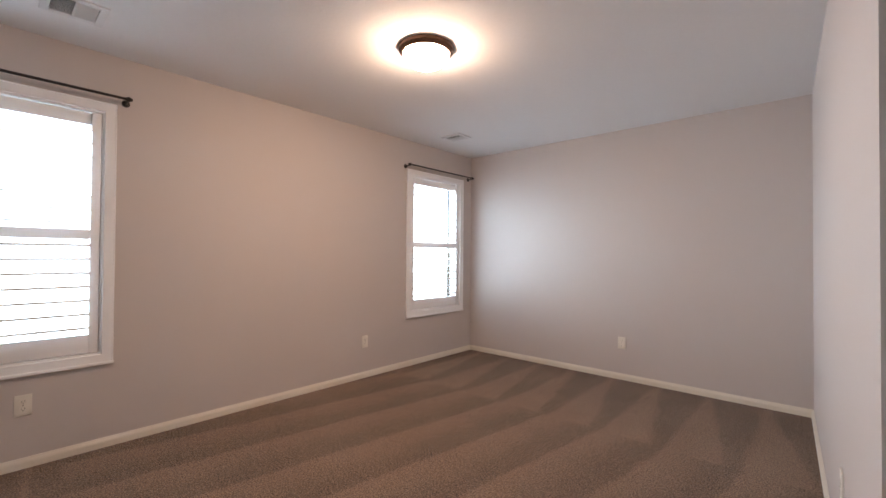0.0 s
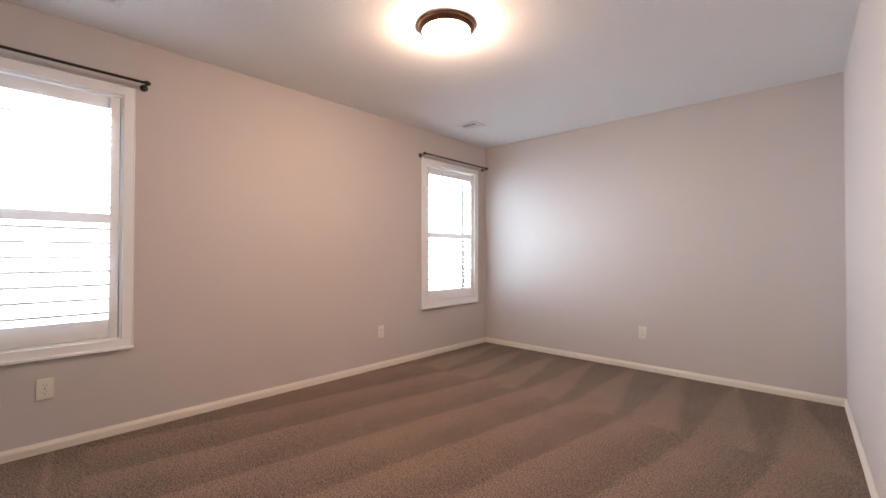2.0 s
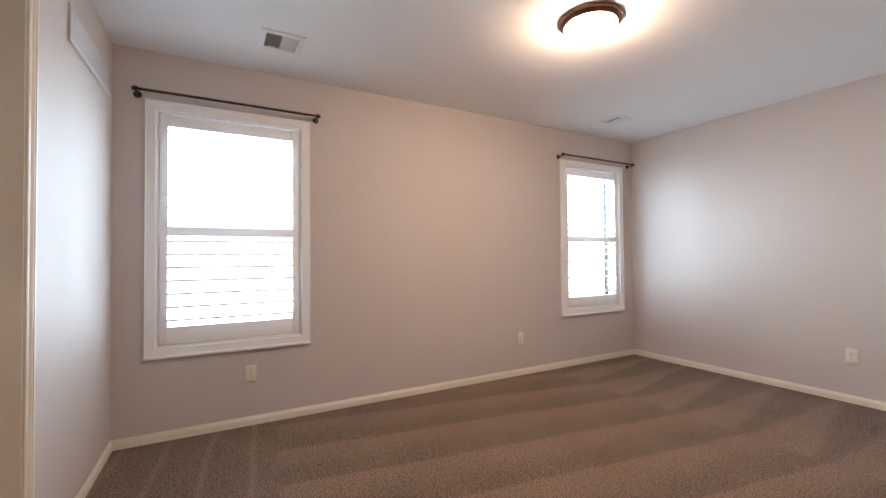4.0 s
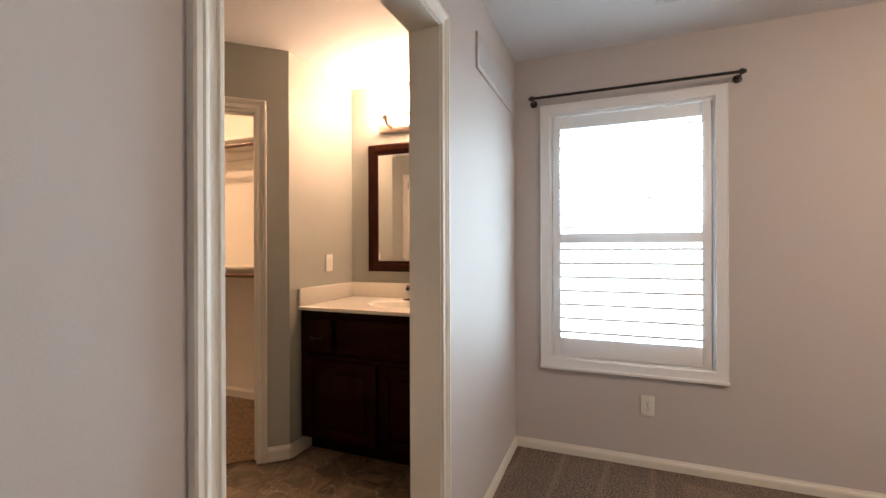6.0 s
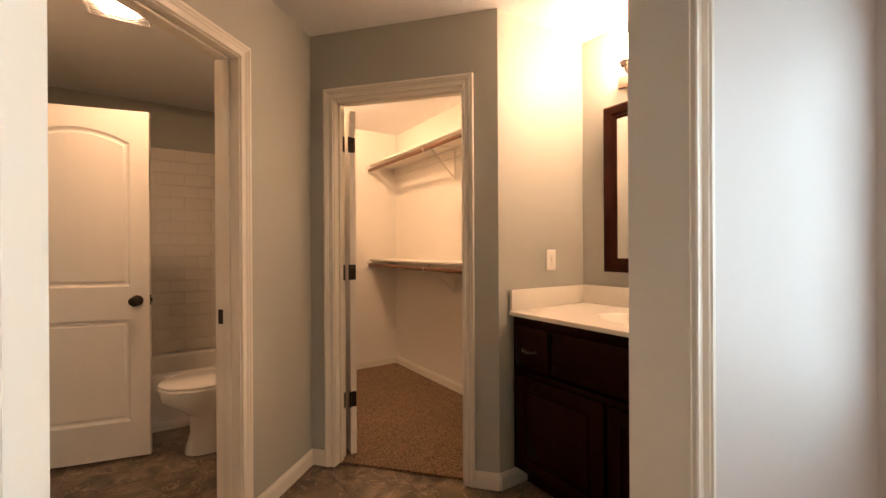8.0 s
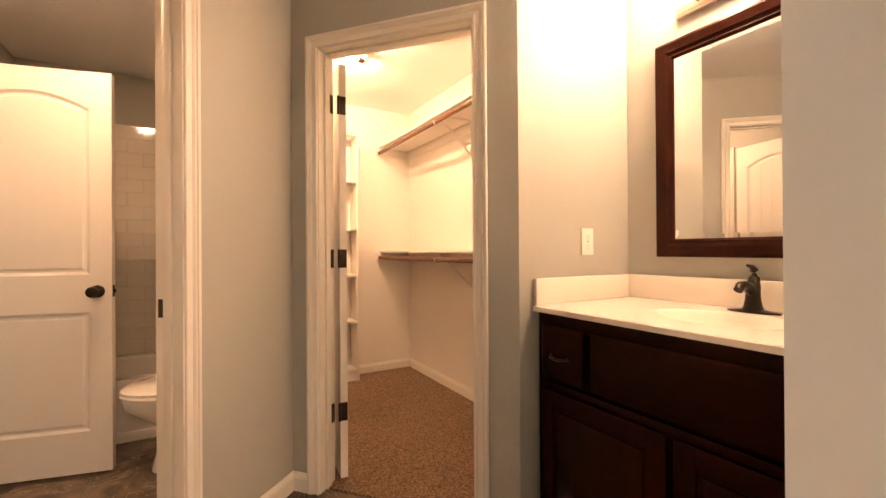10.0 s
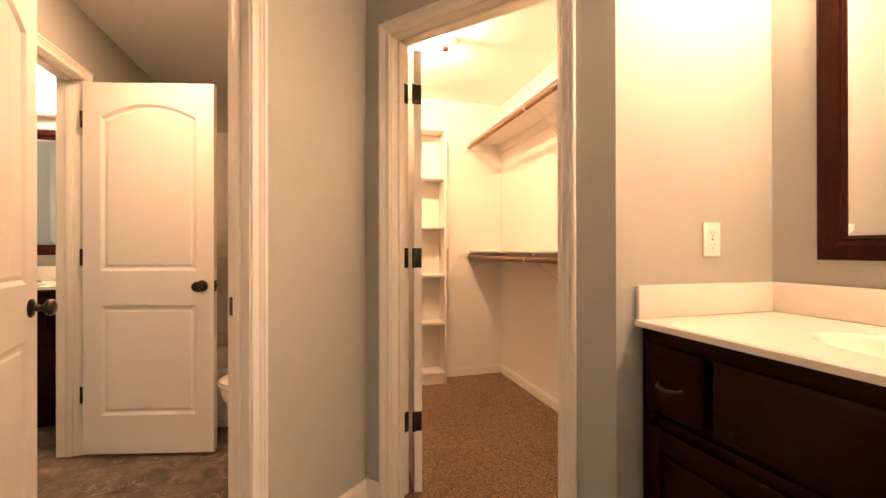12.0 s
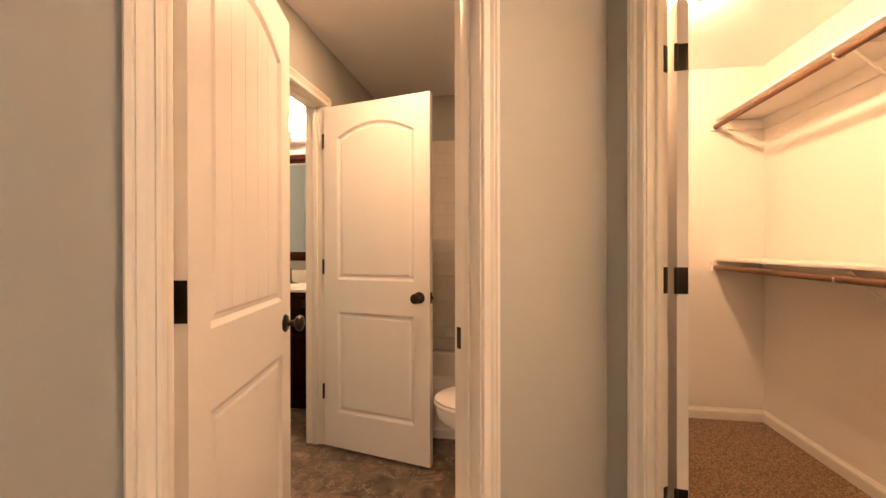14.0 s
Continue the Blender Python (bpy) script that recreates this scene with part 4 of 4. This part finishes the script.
bk = thing("bookcase", pose(-2.67, YC + 0.002, 0.006), "tall narrow cream painted empty shelf unit against the wall", "shelf unit")
bw, bd, bh = 0.60, 0.185, 2.13
part("side_panel", boxes((0, 0.019, 0, bd, 0, bh), bevel=0.0015), cream, bk)
part("side_panel", boxes((bw - 0.019, bw, 0, bd, 0, bh), bevel=0.0015), cream, bk)
part("back_panel", boxes((0.0195, bw - 0.0195, 0.001, 0.007, 0.0, bh - 0.001)), cream, bk)
part("plinth", boxes((0.0195, bw - 0.0195, bd - 0.03, bd - 0.012, 0, 0.078)), cream, bk)
for z in (0.08, 0.495, 0.895, 1.292, 1.705, bh - 0.019):
    part("shelf", boxes((0.0195, bw - 0.0195, 0.0075, bd - 0.001, z, z + 0.0185), bevel=0.0015), cream, bk)

cl = thing("closet_light", pose(-2.45, -3.16, CEIL), "bare lit bulb lying sideways in a dark socket on the ceiling", "ceiling lamp")
part("holder", lathe(bmesh.new(), [(0, -0.0005), (0.055, -0.0005), (0.055, -0.010), (0.042, -0.018), (0.018, -0.024), (0.015, -0.062), (0, -0.066)], None, 32), plate_m, cl, "ivory ceiling holder")
part("socket", lathe(bmesh.new(), [(0, 0.005), (0.018, 0.005), (0.020, 0.045), (0, 0.046)], pose(0.012, 0, -0.055, 0, 82, 0), 24), lampring, cl)
part("bulb", lathe(bmesh.new(), [(0.014, 0.046), (0.018, 0.055), (0.032, 0.078), (0.036, 0.098), (0.030, 0.118), (0.016, 0.131), (0, 0.134)], pose(0.012, 0, -0.055, 0, 82, 0), 28), glow_c, cl, "lit frosted bulb")

# ---- floor and wall tiles ----
TS = 0.305
tm = bpy.data.meshes.new("floor_tile")
bm = boxes((-TS / 2 + 0.001, TS / 2 - 0.001, -TS / 2 + 0.001, TS / 2 - 0.001, -0.006, 0.0))
bm.to_mesh(tm)
bm.free()
tm.materials.append(slate_m)
tiles = structure(new("floor_tiling"), "dark veined slate-look vinyl floor tiles", "floor")
tiles.location = (0, 0, -0.006)
for i in range(-12, 6):
    for j in range(-16, 0):
        x, y = (i + 0.5) * TS - 0.1, (j + 0.5) * TS + 0.12
        if y > YB2 + 0.20 or y < YT or x < XS - 0.1 or x > 1.3:
            continue
        s = (x - CO[0]) * 0.75 + (y - CO[1]) * 0.661       # distance from the closet wall
        if s < -0.28 and x < XM - 0.16:
            continue
        if y < TY - 0.2 and x < XE - 0.1:
            continue
        ob = new("floor_tile", tm)
        ob.parent = tiles
        ob.location = (x, y, 0)

tw_m = bpy.data.meshes.new("wall_tile")
bm = boxes((-0.099, 0.099, 0, 0.007, -0.049, 0.049), bevel=0.003)
bm.to_mesh(tw_m)
bm.free()
tw_m.materials.append(tile_m)
surround = structure(mesh_ob("tile_surround", boxes((XM + 0.001, XE - 0.001, YT + 0.0005, YT + 0.005, 0.355, 2.07)), grout_m), "glazed cream tile surround over the tub", "tile")
for j in range(17):
    for i in range(8):
        x = XM + 0.1 + i * 0.2 + (0.1 if j % 2 else 0) - 0.1
        if x - 0.1 < XM - 0.01 or x + 0.1 > XE + 0.01:
            continue
        ob = new("wall_tile", tw_m)
        ob.parent = surround
        ob.location = (x, YT + 0.0045, 0.418 + j * 0.1)
